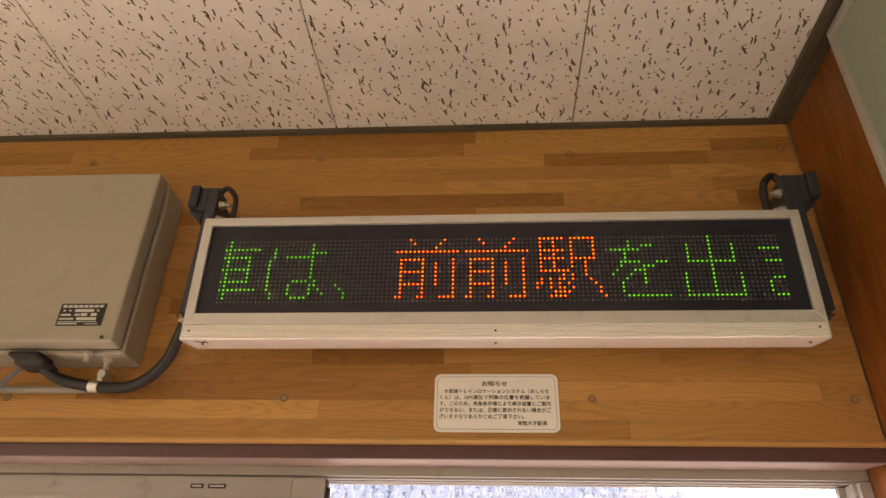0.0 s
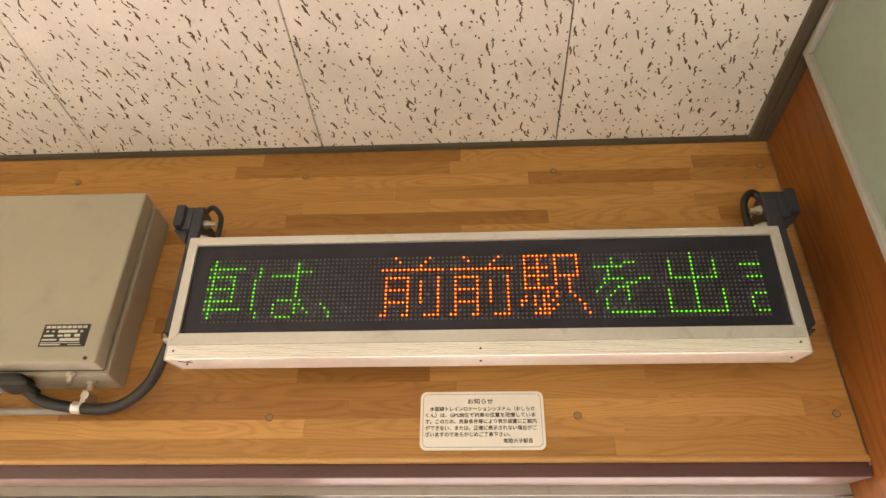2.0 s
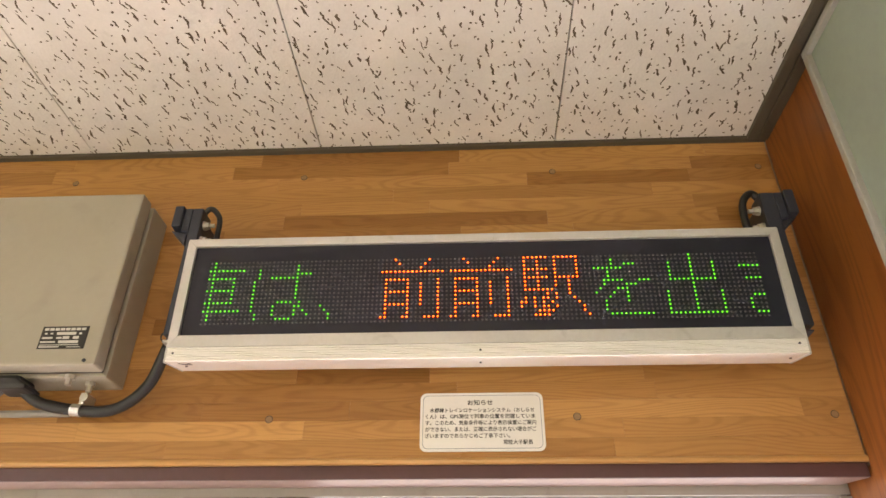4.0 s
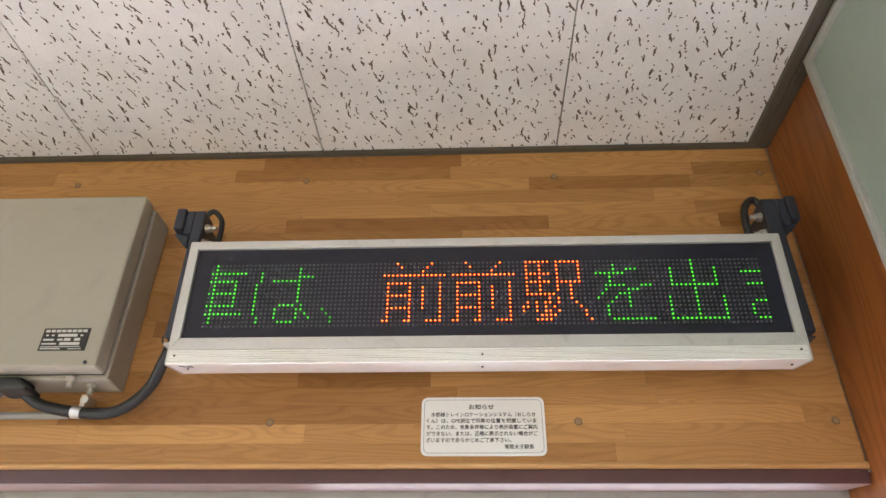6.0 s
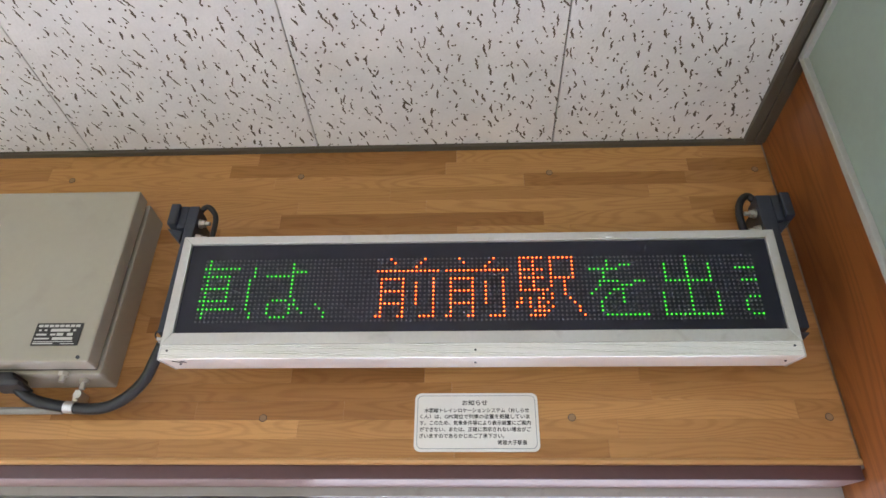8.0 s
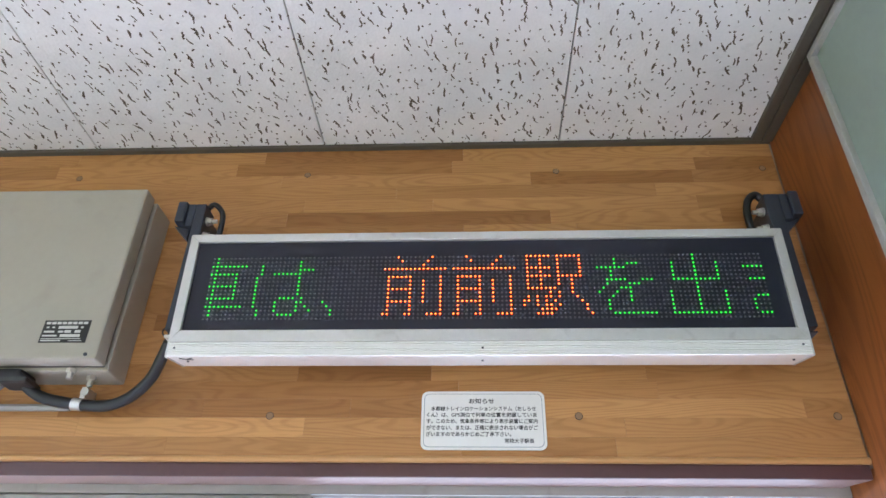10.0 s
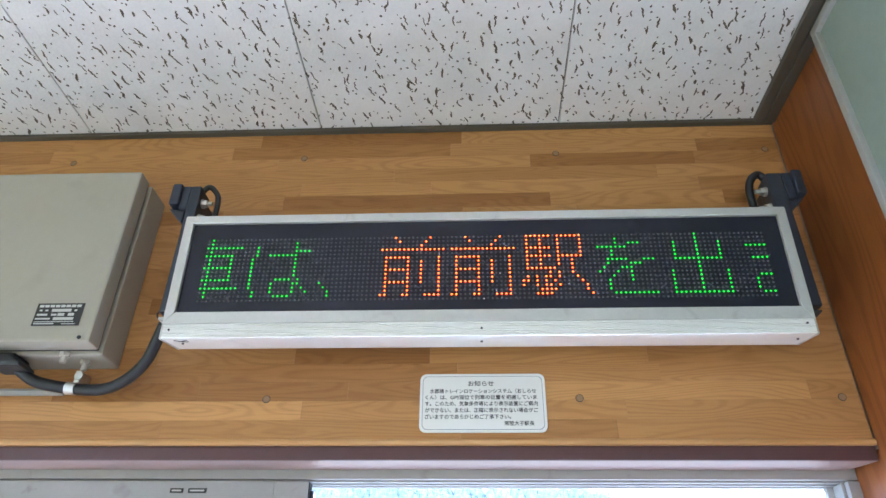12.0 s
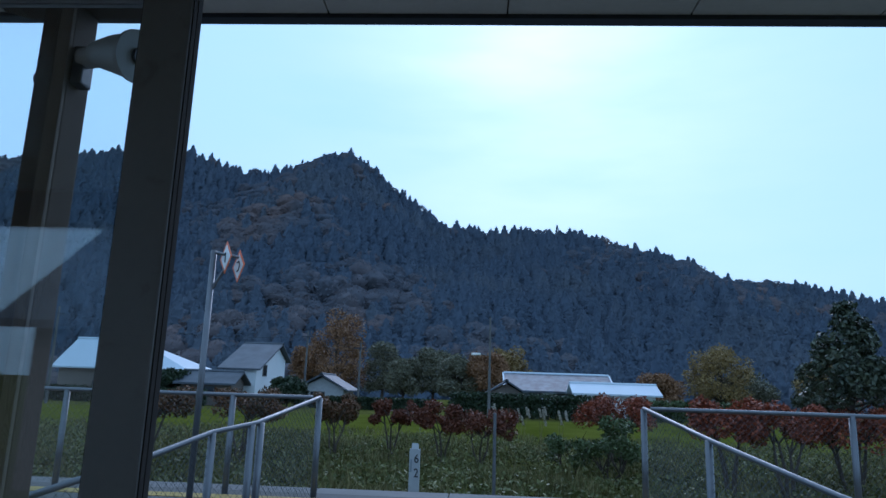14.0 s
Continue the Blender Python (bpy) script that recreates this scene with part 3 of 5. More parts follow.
def dome(radius, out, sides=8):
    """A small lamp lens that bulges towards the room."""
    v = [(radius * math.cos(2 * math.pi * k / sides), 0.0, radius * math.sin(2 * math.pi * k / sides)) for k in range(sides)]
    v += [(0.62 * x, -out * 0.75, 0.62 * z) for x, _, z in v] + [(0, -out, 0)]
    f = [(k, (k + 1) % sides, sides + (k + 1) % sides, sides + k) for k in range(sides)]
    return v, f + [(sides + k, sides + (k + 1) % sides, 2 * sides) for k in range(sides)]


dv, df = dome(0.0017, 0.0009)
uv, uf = [], []
green_me, red_me = raw("led_lamp_green", *dome(0.0017, 0.0012)), raw("led_lamp_red", *dome(0.0017, 0.0012))
green_me.materials.append(LED_GREEN)
red_me.materials.append(LED_RED)
green_me.materials.append(LED_GREEN_CORE)
red_me.materials.append(LED_RED_CORE)
for me in (green_me, red_me):
    for face in me.polygons[8:]:
        face.material_index = 1
for c in range(COLS):
    for r in range(ROWS):
        at = (LX0 + c * PX, FACE - 0.0002, LZ1 - r * PZ)
        if (c, r) in lit:
            ob = new("led_lamp", green_me if lit[(c, r)] == "g" else red_me)
            ob.parent = panel
            ob.location = at
        else:
            k = len(uv)
            uv.extend([(x + at[0], y + at[1], z + at[2]) for x, y, z in dv])
            uf.extend([tuple(k + j for j in f) for f in df])
tagged(from_mesh("unlit_lamp", raw("unlit_lamp", uv, uf), LED_OFF, panel, "rows of unlit dot lamps"), kind="stuff")

for x, z, y in ((0.3115, 2.0155, SY), (SX0 + 0.011, 2.017, SY), (SX1 - 0.012, 2.019, SY)):
    part("screw", tube([(x, y + 0.002, z), (x, y - 0.0008, z)], 0.0016, 8), STEEL_DARK, led_sign)
for x in (0.3115, SX0 + 0.022, SX1 - 0.016):
    part("screw", tube([(x, -0.108, 2.010), (x, -0.108, 2.0065)], 0.0018, 8), STEEL_DARK, led_sign)
scuff = tube([(SX0 + 0.016, -0.1255, 2.0054), (SX0 + 0.024, -0.119, 2.0063), (SX0 + 0.035, -0.1265, 2.0053)], 0.0007, 5)
tube([(SX0 + 0.022, -0.119, 2.0063), (SX0 + 0.034, -0.116, 2.0067)], 0.0006, 5, scuff)
part("scuff", scuff, STEEL_DARK, led_sign, "dark scrape under the casing")
# the display leans a little forward at its top
SET = Matrix.Translation((0, SY, 2.115)) @ pose(0, 0, 0, 3.2) @ Matrix.Translation((0, -SY, -2.115))
led_sign.matrix_world = SET

# side brackets that carry the sign
for side, xa in ((-1, SX0), (1, SX1)):
    drop, far = (-0.011, -0.006) if side < 0 else (-0.006, 0.0)
    hinge = thing("sign_bracket", "dark blue-grey steel bracket holding the display to the wall", "bracket", "brackets of the display")

    def across(a, b, y0, y1, z0, z1, bevel):
        return box(*sorted((xa + side * a, xa + side * (b + far))), y0, y1, z0, z1 + drop, bevel)

    part("arm", across(0.004, 0.027, -0.112, -0.074, 2.056, 2.300, 0.002), STEEL_DARK, hinge)
    part("hinge_block", across(0.0405 + far, 0.056, -0.118, -0.078, 2.250, 2.302, 0.003), STEEL_DARK, hinge)
    part("top_plate", across(0.0272 + far, 0.0402, -0.112, -0.082, 2.244, 2.300, 0.002), STEEL_DARK, hinge)
    gusset = bmesh.new()
    out = [(xa + side * 0.0275, 2.2435), (xa + side * 0.053, 2.2495), (xa + side * 0.0275, 2.222)]
    a = [gusset.verts.new((x, -0.104, z)) for x, z in out]
    b = [gusset.verts.new((x, -0.086, z)) for x, z in out]
    gusset.faces.new(a), gusset.faces.new(list(reversed(b)))
    for k in range(3):
        gusset.faces.new((a[k], b[k], b[(k + 1) % 3], a[(k + 1) % 3]))
    bmesh.ops.recalc_face_normals(gusset, faces=gusset.faces)
    part("gusset", gusset, STEEL_DARK, hinge)
    part("wall_foot", across(0.006, 0.025, -0.0738, -0.001, 2.12, 2.29, 0.002), STEEL_DARK, hinge)
    part("end_clip", across(0.006, 0.025, -0.110, -0.078, 2.0475, 2.0558, 0.001), ALU if side < 0 else STEEL_DARK, hinge)
    for z in (2.238 + drop / 2, 2.273 + drop):
        bolt = tube([(xa + side * 0.003, -0.098, z), (xa - side * 0.0145, -0.098, z)], 0.0036, 8)
        tube([(xa + side * 0.003, -0.098, z), (xa - side * 0.001, -0.098, z)], 0.0078, 12, bolt)
        tube([(xa - side * 0.001, -0.098, z), (xa - side * 0.0065, -0.098, z)], 0.0066, 6, bolt)
        part("bolt", bolt, ZINC, hinge, "zinc-plated bolt with nuts")
    loop = smooth_line([(xa + side * 0.018, -0.07, 2.270), (xa + side * 0.015, -0.085, 2.300 + drop), (xa + side * 0.002, -0.09, 2.314 + drop), (xa - side * 0.012, -0.09, 2.303 + drop), (xa - side * 0.018, -0.088, 2.275), (xa - side * 0.0175, -0.086, 2.235), (xa - side * 0.018, -0.085, 2.203)])
    part("cable_loop", tube(loop, 0.0062 if side > 0 else 0.0046, 10), RUBBER, hinge, "looped black cable", True)
    part("cable_entry", tube([(xa - side * 0.018, -0.085, 2.2165), (xa - side * 0.018, -0.085, 2.2035)], 0.0085, 10), RUBBER, hinge)
eyelet = [(SX0 - 0.034 + 0.006 * math.cos(a), -0.078, 2.069 + 0.007 * math.sin(a)) for a in (2 * math.pi * k / 12 for k in range(13))]

# ---- control cabinet ----
cabinet = thing("control_cabinet", "beige enamelled steel control box on the wall", "control box")
CX0, CX1, CZ0, CZ1 = -0.72, -0.2645, 2.016, 2.334
part("body", box(CX0 + 0.002, CX1 + 0.002, -0.0590, -0.0005, CZ0 - 0.004, CZ1 - 0.002, 0.003), CABINET, cabinet)
part("seal", box(CX0 + 0.006, CX1 - 0.005, -0.0655, -0.0592, CZ0 + 0.002, CZ1 - 0.006), CABINET_GAP, cabinet)
part("door", box(CX0, CX1, -0.098, -0.0657, CZ0, CZ1, 0.004), CABINET, cabinet, "beige steel door with rounded edges")
PX0, PZ0 = -0.3605, 2.0415
label = part("rating_plate", box(PX0, PX0 + 0.073, -0.0992, -0.0982, PZ0, PZ0 + 0.0375, 0.0004), PLATE_BLACK, cabinet, "black rating plate with white print")
bars = bmesh.new()
for x0, x1, z0, z1 in [(0.004 + 0.0083 * k, 0.0105 + 0.0083 * k, 0.0305, 0.0345) for k in range(8)] + [
        (0.006, 0.010, 0.024, 0.0265), (0.015, 0.019, 0.024, 0.0265), (0.025, 0.055, 0.023, 0.0275), (0.060, 0.064, 0.0235, 0.0265),
        (0.004, 0.020, 0.0165, 0.0195), (0.026, 0.034, 0.0165, 0.0195), (0.036, 0.046, 0.016, 0.0205), (0.052, 0.061, 0.016, 0.0205),
        (0.003, 0.026, 0.010, 0.0125), (0.031, 0.062, 0.009, 0.0135), (0.003, 0.064, 0.0058, 0.0068), (0.003, 0.034, 0.0022, 0.0042), (0.046, 0.067, 0.0022, 0.0032)]:
    box(PX0 + x0, PX0 + x1, -0.0998, -0.0993, PZ0 + z0, PZ0 + z1, 0, bars)
part("plate_print", bars, PLATE_WHITE, label)
emblem = part("emblem_plate", box(-0.60, -0.541, -0.0992, -0.0982, 2.218, 2.244, 0.0004), PLATE_WHITE, cabinet, "small pale emblem plate")
part("emblem_mark", box(-0.585, -0.547, -0.0998, -0.0993, 2.224, 2.238), PLATE_BLACK, emblem)
for x, y in ((-0.315, -0.066), (-0.298, -0.036)):
    bolt = tube([(x, y, CZ0 - 0.004), (x, y, CZ0 - 0.010)], 0.0075, 6)
    tube([(x, y, CZ0 - 0.010), (x, y, CZ0 - 0.020)], 0.0045, 8, bolt)
    part("bolt", bolt, ZINC, cabinet, "zinc bolt under the box")
part("screw", tube([(-0.281, -0.097, 2.0225), (-0.281, -0.0995, 2.0225)], 0.003, 8), STEEL_DARK, cabinet)
gland = box(-0.440, -0.376, -0.075, -0.03, 1.990, CZ0 - 0.0045, 0.006)
for v in gland.verts:
    if v.co.z < 2.0 and v.co.x < -0.41:
        v.co.x += 0.014
    if v.co.z > 2.0 and v.co.x > -0.40:
        v.co.x -= 0.012
part("cable_gland", gland, RUBBER, cabinet, "black cable outlet hood")

cable = thing("power_cable", "thick black cable sagging between the box and the display", "cable")
run = smooth_line([(-0.398, -0.045, 1.999), (-0.388, -0.038, 1.990), (-0.366, -0.031, 1.979), (-0.313, -0.026, 1.9705), (-0.264, -0.027, 1.969), (-0.227, -0.034, 1.982), (-0.198, -0.046, 2.006), (-0.180, -0.064, 2.032), (-0.1655, -0.082, 2.050)])
part("sheath", tube(run, 0.0088, 12), RUBBER, cable, "", True)
clip_ring = tube([(-0.3205, -0.0265, 1.9712), (-0.3055, -0.0265, 1.9698)], 0.0098, 14)
box(-0.312, -0.303, -0.030, -0.0005, 1.9795, 1.998, 0.001, clip_ring)
part("saddle_clip", clip_ring, ZINC, cable, "shiny metal saddle clip")
part("clip_screw", tube([(-0.3045, -0.030, 1.989), (-0.3045, -0.0335, 1.989)], 0.0065, 12), PLATE_WHITE, cable, "pale screw cap of the clip")
part("eyelet", tube(eyelet, 0.0013, 6), RUBBER, cable)
lead = smooth_line([(-0.425, -0.05, 1.994), (-0.445, -0.045, 1.978), (-0.48, -0.03, 1.962), (-0.55, -0.02, 1.957), (-0.75, -0.02, 1.957)])
wire = thing("thin_lead", "thin grey lead below the control box", "cable")
part("sheath", tube(lead, 0.004, 8), plain("grey_lead", (0.10, 0.10, 0.11), 0.5), wire, "", True)
part("conduit", tube([(-0.335, -0.008, 1.972), (-0.9, -0.008, 1.972)], 0.006, 8), plain("grey_conduit", (0.30, 0.29, 0.28), 0.5), wire, "pale grey conduit")

# ---- notice ----
NX0, NX1, NZ0, NZ1 = 0.2175, 0.4065, 1.9095, 2.0005
notice = thing("notice", "white laminated notice with rounded corners and Japanese text", "notice")


def rounded(x0, x1, z0, z1, r, y0, y1):
    bm = bmesh.new()
    ring = []
    for cx, cz, a0 in ((x1 - r, z1 - r, 0), (x0 + r, z1 - r, 90), (x0 + r, z0 + r, 180), (x1 - r, z0 + r, 270)):
        ring += [(cx + r * math.cos(radians(a0 + 15 * k)), cz + r * math.sin(radians(a0 + 15 * k))) for k in range(7)]
    a = [bm.verts.new((x, y0, z)) for x, z in ring]
    b = [bm.verts.new((x, y1, z)) for x, z in ring]
    bm.faces.new(a)
    bm.faces.new(list(reversed(b)))
    for k in range(len(ring)):
        bm.faces.new((a[k], b[k], b[(k + 1) % len(ring)], a[(k + 1) % len(ring)]))
    bmesh.ops.recalc_face_normals(bm, faces=bm.faces)
    return bm


part("card", rounded(NX0, NX1, NZ0, NZ1, 0.010, -0.0022, -0.0005), PAPER, notice)
part("border", rounded(NX0 + 0.004, NX1 - 0.004, NZ0 + 0.004, NZ1 - 0.004, 0.008, -0.0025, -0.0021), INK_SOFT, notice, "thin grey printed border")
part("sheet", rounded(NX0 + 0.0048, NX1 - 0.0048, NZ0 + 0.0048, NZ1 - 0.0048, 0.0074, -0.0028, -0.0024), PAPER, notice)


def words(name, text, x, z, high, wide, parent, y=-0.0031, mat=INK):
    """A line of print, set to a given width, facing the room."""
    cu = bpy.data.curves.new(name, "FONT")
    cu.body, cu.size = text, 1.0
    tmp = new(name, cu)
    me = bpy.data.meshes.new_from_object(tmp.evaluated_get(bpy.context.evaluated_depsgraph_get()))
    bpy.data.objects.remove(tmp)
    co = np.zeros(len(me.vertices) * 3)
    me.vertices.foreach_get("co", co)
    co = co.reshape(-1, 3)
    if not len(co):
        return None
    lo, hi = co.min(0), co.max(0)
    k, h = wide / (hi[0] - lo[0]), high / max(hi[1] - lo[1], 1e-6)
    out = np.stack([x + (co[:, 0] - lo[0]) * k, np.full(len(co), y), z + (co[:, 1] - lo[1]) * h], 1)
    loops = [tuple(f.vertices) for f in me.polygons]
    swell = high * 0.022
    shifts = ((-swell, 0), (swell, 0), (0, -swell), (0, swell))
    verts = np.concatenate([out + np.array([dx, -0.00004 * k, dz]) for k, (dx, dz) in enumerate(shifts)])
    me = raw(name, verts, [tuple(v + k * len(out) for v in f) for k in range(4) for f in loops])
    return from_mesh(name, me, mat, parent)


words("heading", "お知らせ", 0.2907, 1.9806, 0.0082, 0.0384, notice)
words("print_line", "水郡線トレインロケーションシステム（おしらせ", 0.2326, 1.9691, 0.0071, 0.1599, notice)
words("print_line", "くん）は、GPS測位で列車の位置を把握していま", 0.2258, 1.9594, 0.0071, 0.1672, notice)
words("print_line", "す。このため、気象条件等により表示装置にご案内", 0.2258, 1.9495, 0.0071, 0.1682, notice)
words("print_line", "ができない、または、正確に表示されない場合がご", 0.2258, 1.9395, 0.0071, 0.1682, notice)
words("print_line", "ざいますのであらかじめご了承下さい。", 0.2258, 1.9296, 0.0071, 0.1277, notice)
words("print_line", "常陸大子駅長", 0.3437, 1.9196, 0.0069, 0.0436, notice)

# wood plugs in the wall strips
for x in (-0.93, -0.469, -0.018, 0.457, 0.84):
    for z in (1.962, 2.438):
        plug = thing("wall_plug", "small round screw plug in the oak wall", "screw plug", "screw plugs")
        part("cap", tube([(x, 0.001, z), (x, -0.0009, z)], 0.0052, 12), PLUG, plug)
        part("ring", tube([(x, 0.001, z), (x, -0.0004, z)], 0.0062, 12), CABINET_GAP, plug)

# ---- outside: porch ----
PG = -0.95
eave = tagged(new("eave"), "pale boarded eave over the entrance with dark fascia", "eave", kind="structure")
for k in range(-1, 7):
    x0 = -0.79 + k * 0.606
    part("board", box(x0 + 0.003, x0 + 0.603, 0.175, 1.55, 2.645, 2.66), SOFFIT_BOARD, eave)
part("backing", box(-2.0, 3.5, 0.175, 1.55, 2.6605, 2.70), DARK_WALL, eave)
part("fascia", box(-2.0, 3.5, 1.551, 1.60, 2.630, 2.73, 0.003), STEEL_DARK, eave, "dark metal fascia")
post = thing("porch_post", "weathered dark timber porch post with a bracket", "post")
part("shaft", box(-1.094, -0.984, 1.43, 1.55, -0.77, 2.614, 0.006), OLD_TIMBER, post)
# Added strip: the post's brighter right face put into a paler colour.
part("right_face_strip", box(-1.026, -0.9832, 1.412, 1.4298, -0.75, 2.612, 0.004), RIGHT_FACE_TIMBER, post, "added strip in the lighter tone of the post's right face")
part("base_stone", box(-1.13, -0.93, 1.40, 1.60, -0.80, -0.77, 0.008), CONCRETE, post)
bm = bmesh.new()
for y in (1.43, 1.5508):
    for x, z in ((-1.22, 2.616), (-0.80, 2.616), (-0.70, 2.6435), (-1.32, 2.6435)):
        bm.verts.new((x, y, z))
bm.verts.ensure_lookup_table()
bm.faces.new(bm.verts[0:4])
bm.faces.new(list(reversed(bm.verts[4:8])))
for k in range(4):
    bm.faces.new((bm.verts[k], bm.verts[4 + k], bm.verts[4 + (k + 1) % 4], bm.verts[(k + 1) % 4]))
bmesh.ops.recalc_face_normals(bm, faces=bm.faces)
part("bracket", bm, OLD_TIMBER, post)
speaker = thing("horn_loudspeaker", "grey horn loudspeaker fixed to the porch post", "loudspeaker")
part("mount", box(-0.9835, -0.945, 1.44, 1.50, 2.33, 2.46, 0.006), STEEL_DARK, speaker)
part("driver", tube([(-0.96, 1.46, 2.425), (-0.90, 1.44, 2.42)], 0.034, 14), HORN, speaker)
part("horn", tube([(-0.905, 1.44, 2.43), (-0.865, 1.42, 2.42), (-0.82, 1.40, 2.41), (-0.77, 1.39, 2.40), (-0.745, 1.385, 2.395)], 0.038, 18, None, 0.080), HORN, speaker, "", True)
part("mouth", tube([(-0.7455, 1.3852, 2.395), (-0.735, 1.382, 2.393)], 0.083, 18), HORN, speaker)
part("reflector", tube([(-0.7348, 1.3818, 2.393), (-0.722, 1.378, 2.391)], 0.026, 12), STEEL_DARK, speaker)
ring = [(-1.105 + 0.018 * math.cos(a), 1.47, 2.36 + 0.024 * math.sin(a)) for a in (2 * math.pi * k / 12 for k in range(13))]
part("cable_ring", tube(ring, 0.004, 6), RUBBER, post)

# ---- outside: platform and ground ----
bm = extruded([(0.172, -1.2), (8.78, -1.2), (8.78, -0.003), (7.7, -0.003), (3.7, -0.80), (0.172, -0.80)], -60, 60)
tagged(part("platform", bm, ASPHALT), "grey asphalt platform with a ramp down to the station house", "platform", kind="structure")
for k in range(-12, 13):
    x0 = k * 1.8
    tagged(part("platform_edge", box(x0 + 0.006, x0 + 1.794, 8.785, 9.3, -1.2, 0.0, 0.012), CONCRETE), "concrete slab of the platform edge", "platform edge", "platform edge slabs", "structure")
    tagged(part("tactile_strip", box(x0 + 0.004, x0 + 1.796, 8.10, 8.40, -0.0028, 0.006, 0.002), YELLOW), "worn yellow tactile paving strip", "paving strip", "tactile strips", "structure")
gn = 60
gx, gy = np.meshgrid(np.concatenate([np.linspace(-2500, -80, 12), np.linspace(-70, 70, gn), np.linspace(80, 2500, 12)]), np.concatenate([[-2500, -300, -40], np.linspace(0, 130, gn), np.linspace(140, 2500, 12)]))
gz = PG + 0.05 * np.sin(gx * 0.31) * np.cos(gy * 0.27) - 0.05
gv = np.stack([gx.ravel(), gy.ravel(), gz.ravel()], 1)
w = gx.shape[1]
gf = [(r * w + c, r * w + c + 1, (r + 1) * w + c + 1, (r + 1) * w + c) for r in range(gx.shape[0] - 1) for c in range(w - 1)]
tagged(from_mesh("ground", raw("ground", gv, gf), GRASSLAND, None, "", True), "rough grassland with a bright green field", "ground", kind="structure")


# ---- outside: fences ----
def fence(points, posts, height=1.235):
    """A pipe-framed chain-link fence along points on the ground."""
    f = thing("chain_link_fence", "galvanised pipe fence with chain-link mesh", "fence", "station fences")
    pts = [Vector(p) for p in points]
    top = [p + Vector((0, 0, height)) for p in pts]
    part("top_rail", tube(top, 0.027, 10), GALVANISED, f, "", True)
    for x, y, z in posts:
        part("post", tube([(x, y, z - 0.3), (x, y, z + height - 0.004)], 0.04, 10), GALVANISED, f, "", True)
    wires = bmesh.new()
    for a, b in zip(pts, pts[1:]):
        run = (b - a).length
        d = (b - a) / run
        low, high, step = 0.05, height - 0.03, 0.085
        h = high - low
        n = int((run + h) / step)
        for k in range(n):
            for lean in (1, -1):
                s0 = k * step - (h if lean > 0 else 0)
                s1 = s0 + lean * h
                t0, t1 = 0.0, 1.0
                for lim in (0.0, run):
                    for u, v, sgn in ((s0, s1, 1),):
                        if lim == 0.0:
                            if u < 0 and v < 0:
                                t1 = -1
                            elif u < 0:
                                t0 = max(t0, -u / (v - u))
                            elif v < 0:
                                t1 = min(t1, u / (u - v))
                        else:
                            if u > run and v > run:
                                t1 = -1
                            elif u > run:
                                t0 = max(t0, (u - run) / (u - v))
                            elif v > run:
                                t1 = min(t1, (run - u) / (v - u))
                if t1 - t0 > 0.02:
                    p, q = (a + d * (s0 + (s1 - s0) * t) + Vector((0, 0, low + h * t)) for t in (t0, t1))
                    tube([p, q], 0.0019, 3, wires)
    tagged(part("mesh", wires, WIRE, f, "chain-link wire mesh"), kind="stuff")
    return f


fence([(-1.70, 8.5, 0), (-1.99, 6.86, -0.255), (-2.27, 6.36, -0.33), (-2.46, 5.46, -0.485), (-2.8, 4.4, -0.67)], [(-1.70, 8.5, 0), (-1.96, 6.92, -0.245), (-2.02, 6.80, -0.265), (-2.27, 6.36, -0.33), (-2.6, 5.0, -0.56)])
fence([(-1.79, 8.5, 0), (-3.75, 8.5, 0), (-5.75, 8.5, 0), (-7.75, 8.5, 0)], [(-2.85, 8.5, 0), (-5.1, 8.5, 0), (-7.2, 8.5, 0)])
fence([(2.475, 8.5, 0), (2.71, 6.76, -0.255), (3.23, 5.26, -0.565), (3.6, 4.2, -0.74)], [(2.475, 8.5, 0), (2.71, 6.76, -0.255), (3.3, 5.06, -0.60)])
fence([(2.565, 8.5, 0), (5.2, 8.5, 0), (8.4, 8.5, 0)], [(5.05, 8.5, 0), (7.6, 8.5, 0)])

# sign pole with two diamond plates
pole = thing("signal_sign_pole", "galvanised pole with two white diamond signs edged in orange", "sign post")
part("pole", tube([(-2.80, 7.25, -0.2), (-2.80, 7.25, 2.92)], 0.036, 12), GALVANISED, pole, "", True)
part("arm", tube([(-2.80, 7.25, 2.90), (-2.44, 7.21, 2.83)], 0.019, 8), GALVANISED, pole)
part("brace", tube([(-2.80, 7.25, 2.43), (-2.60, 7.23, 2.78)], 0.019, 8), GALVANISED, pole)
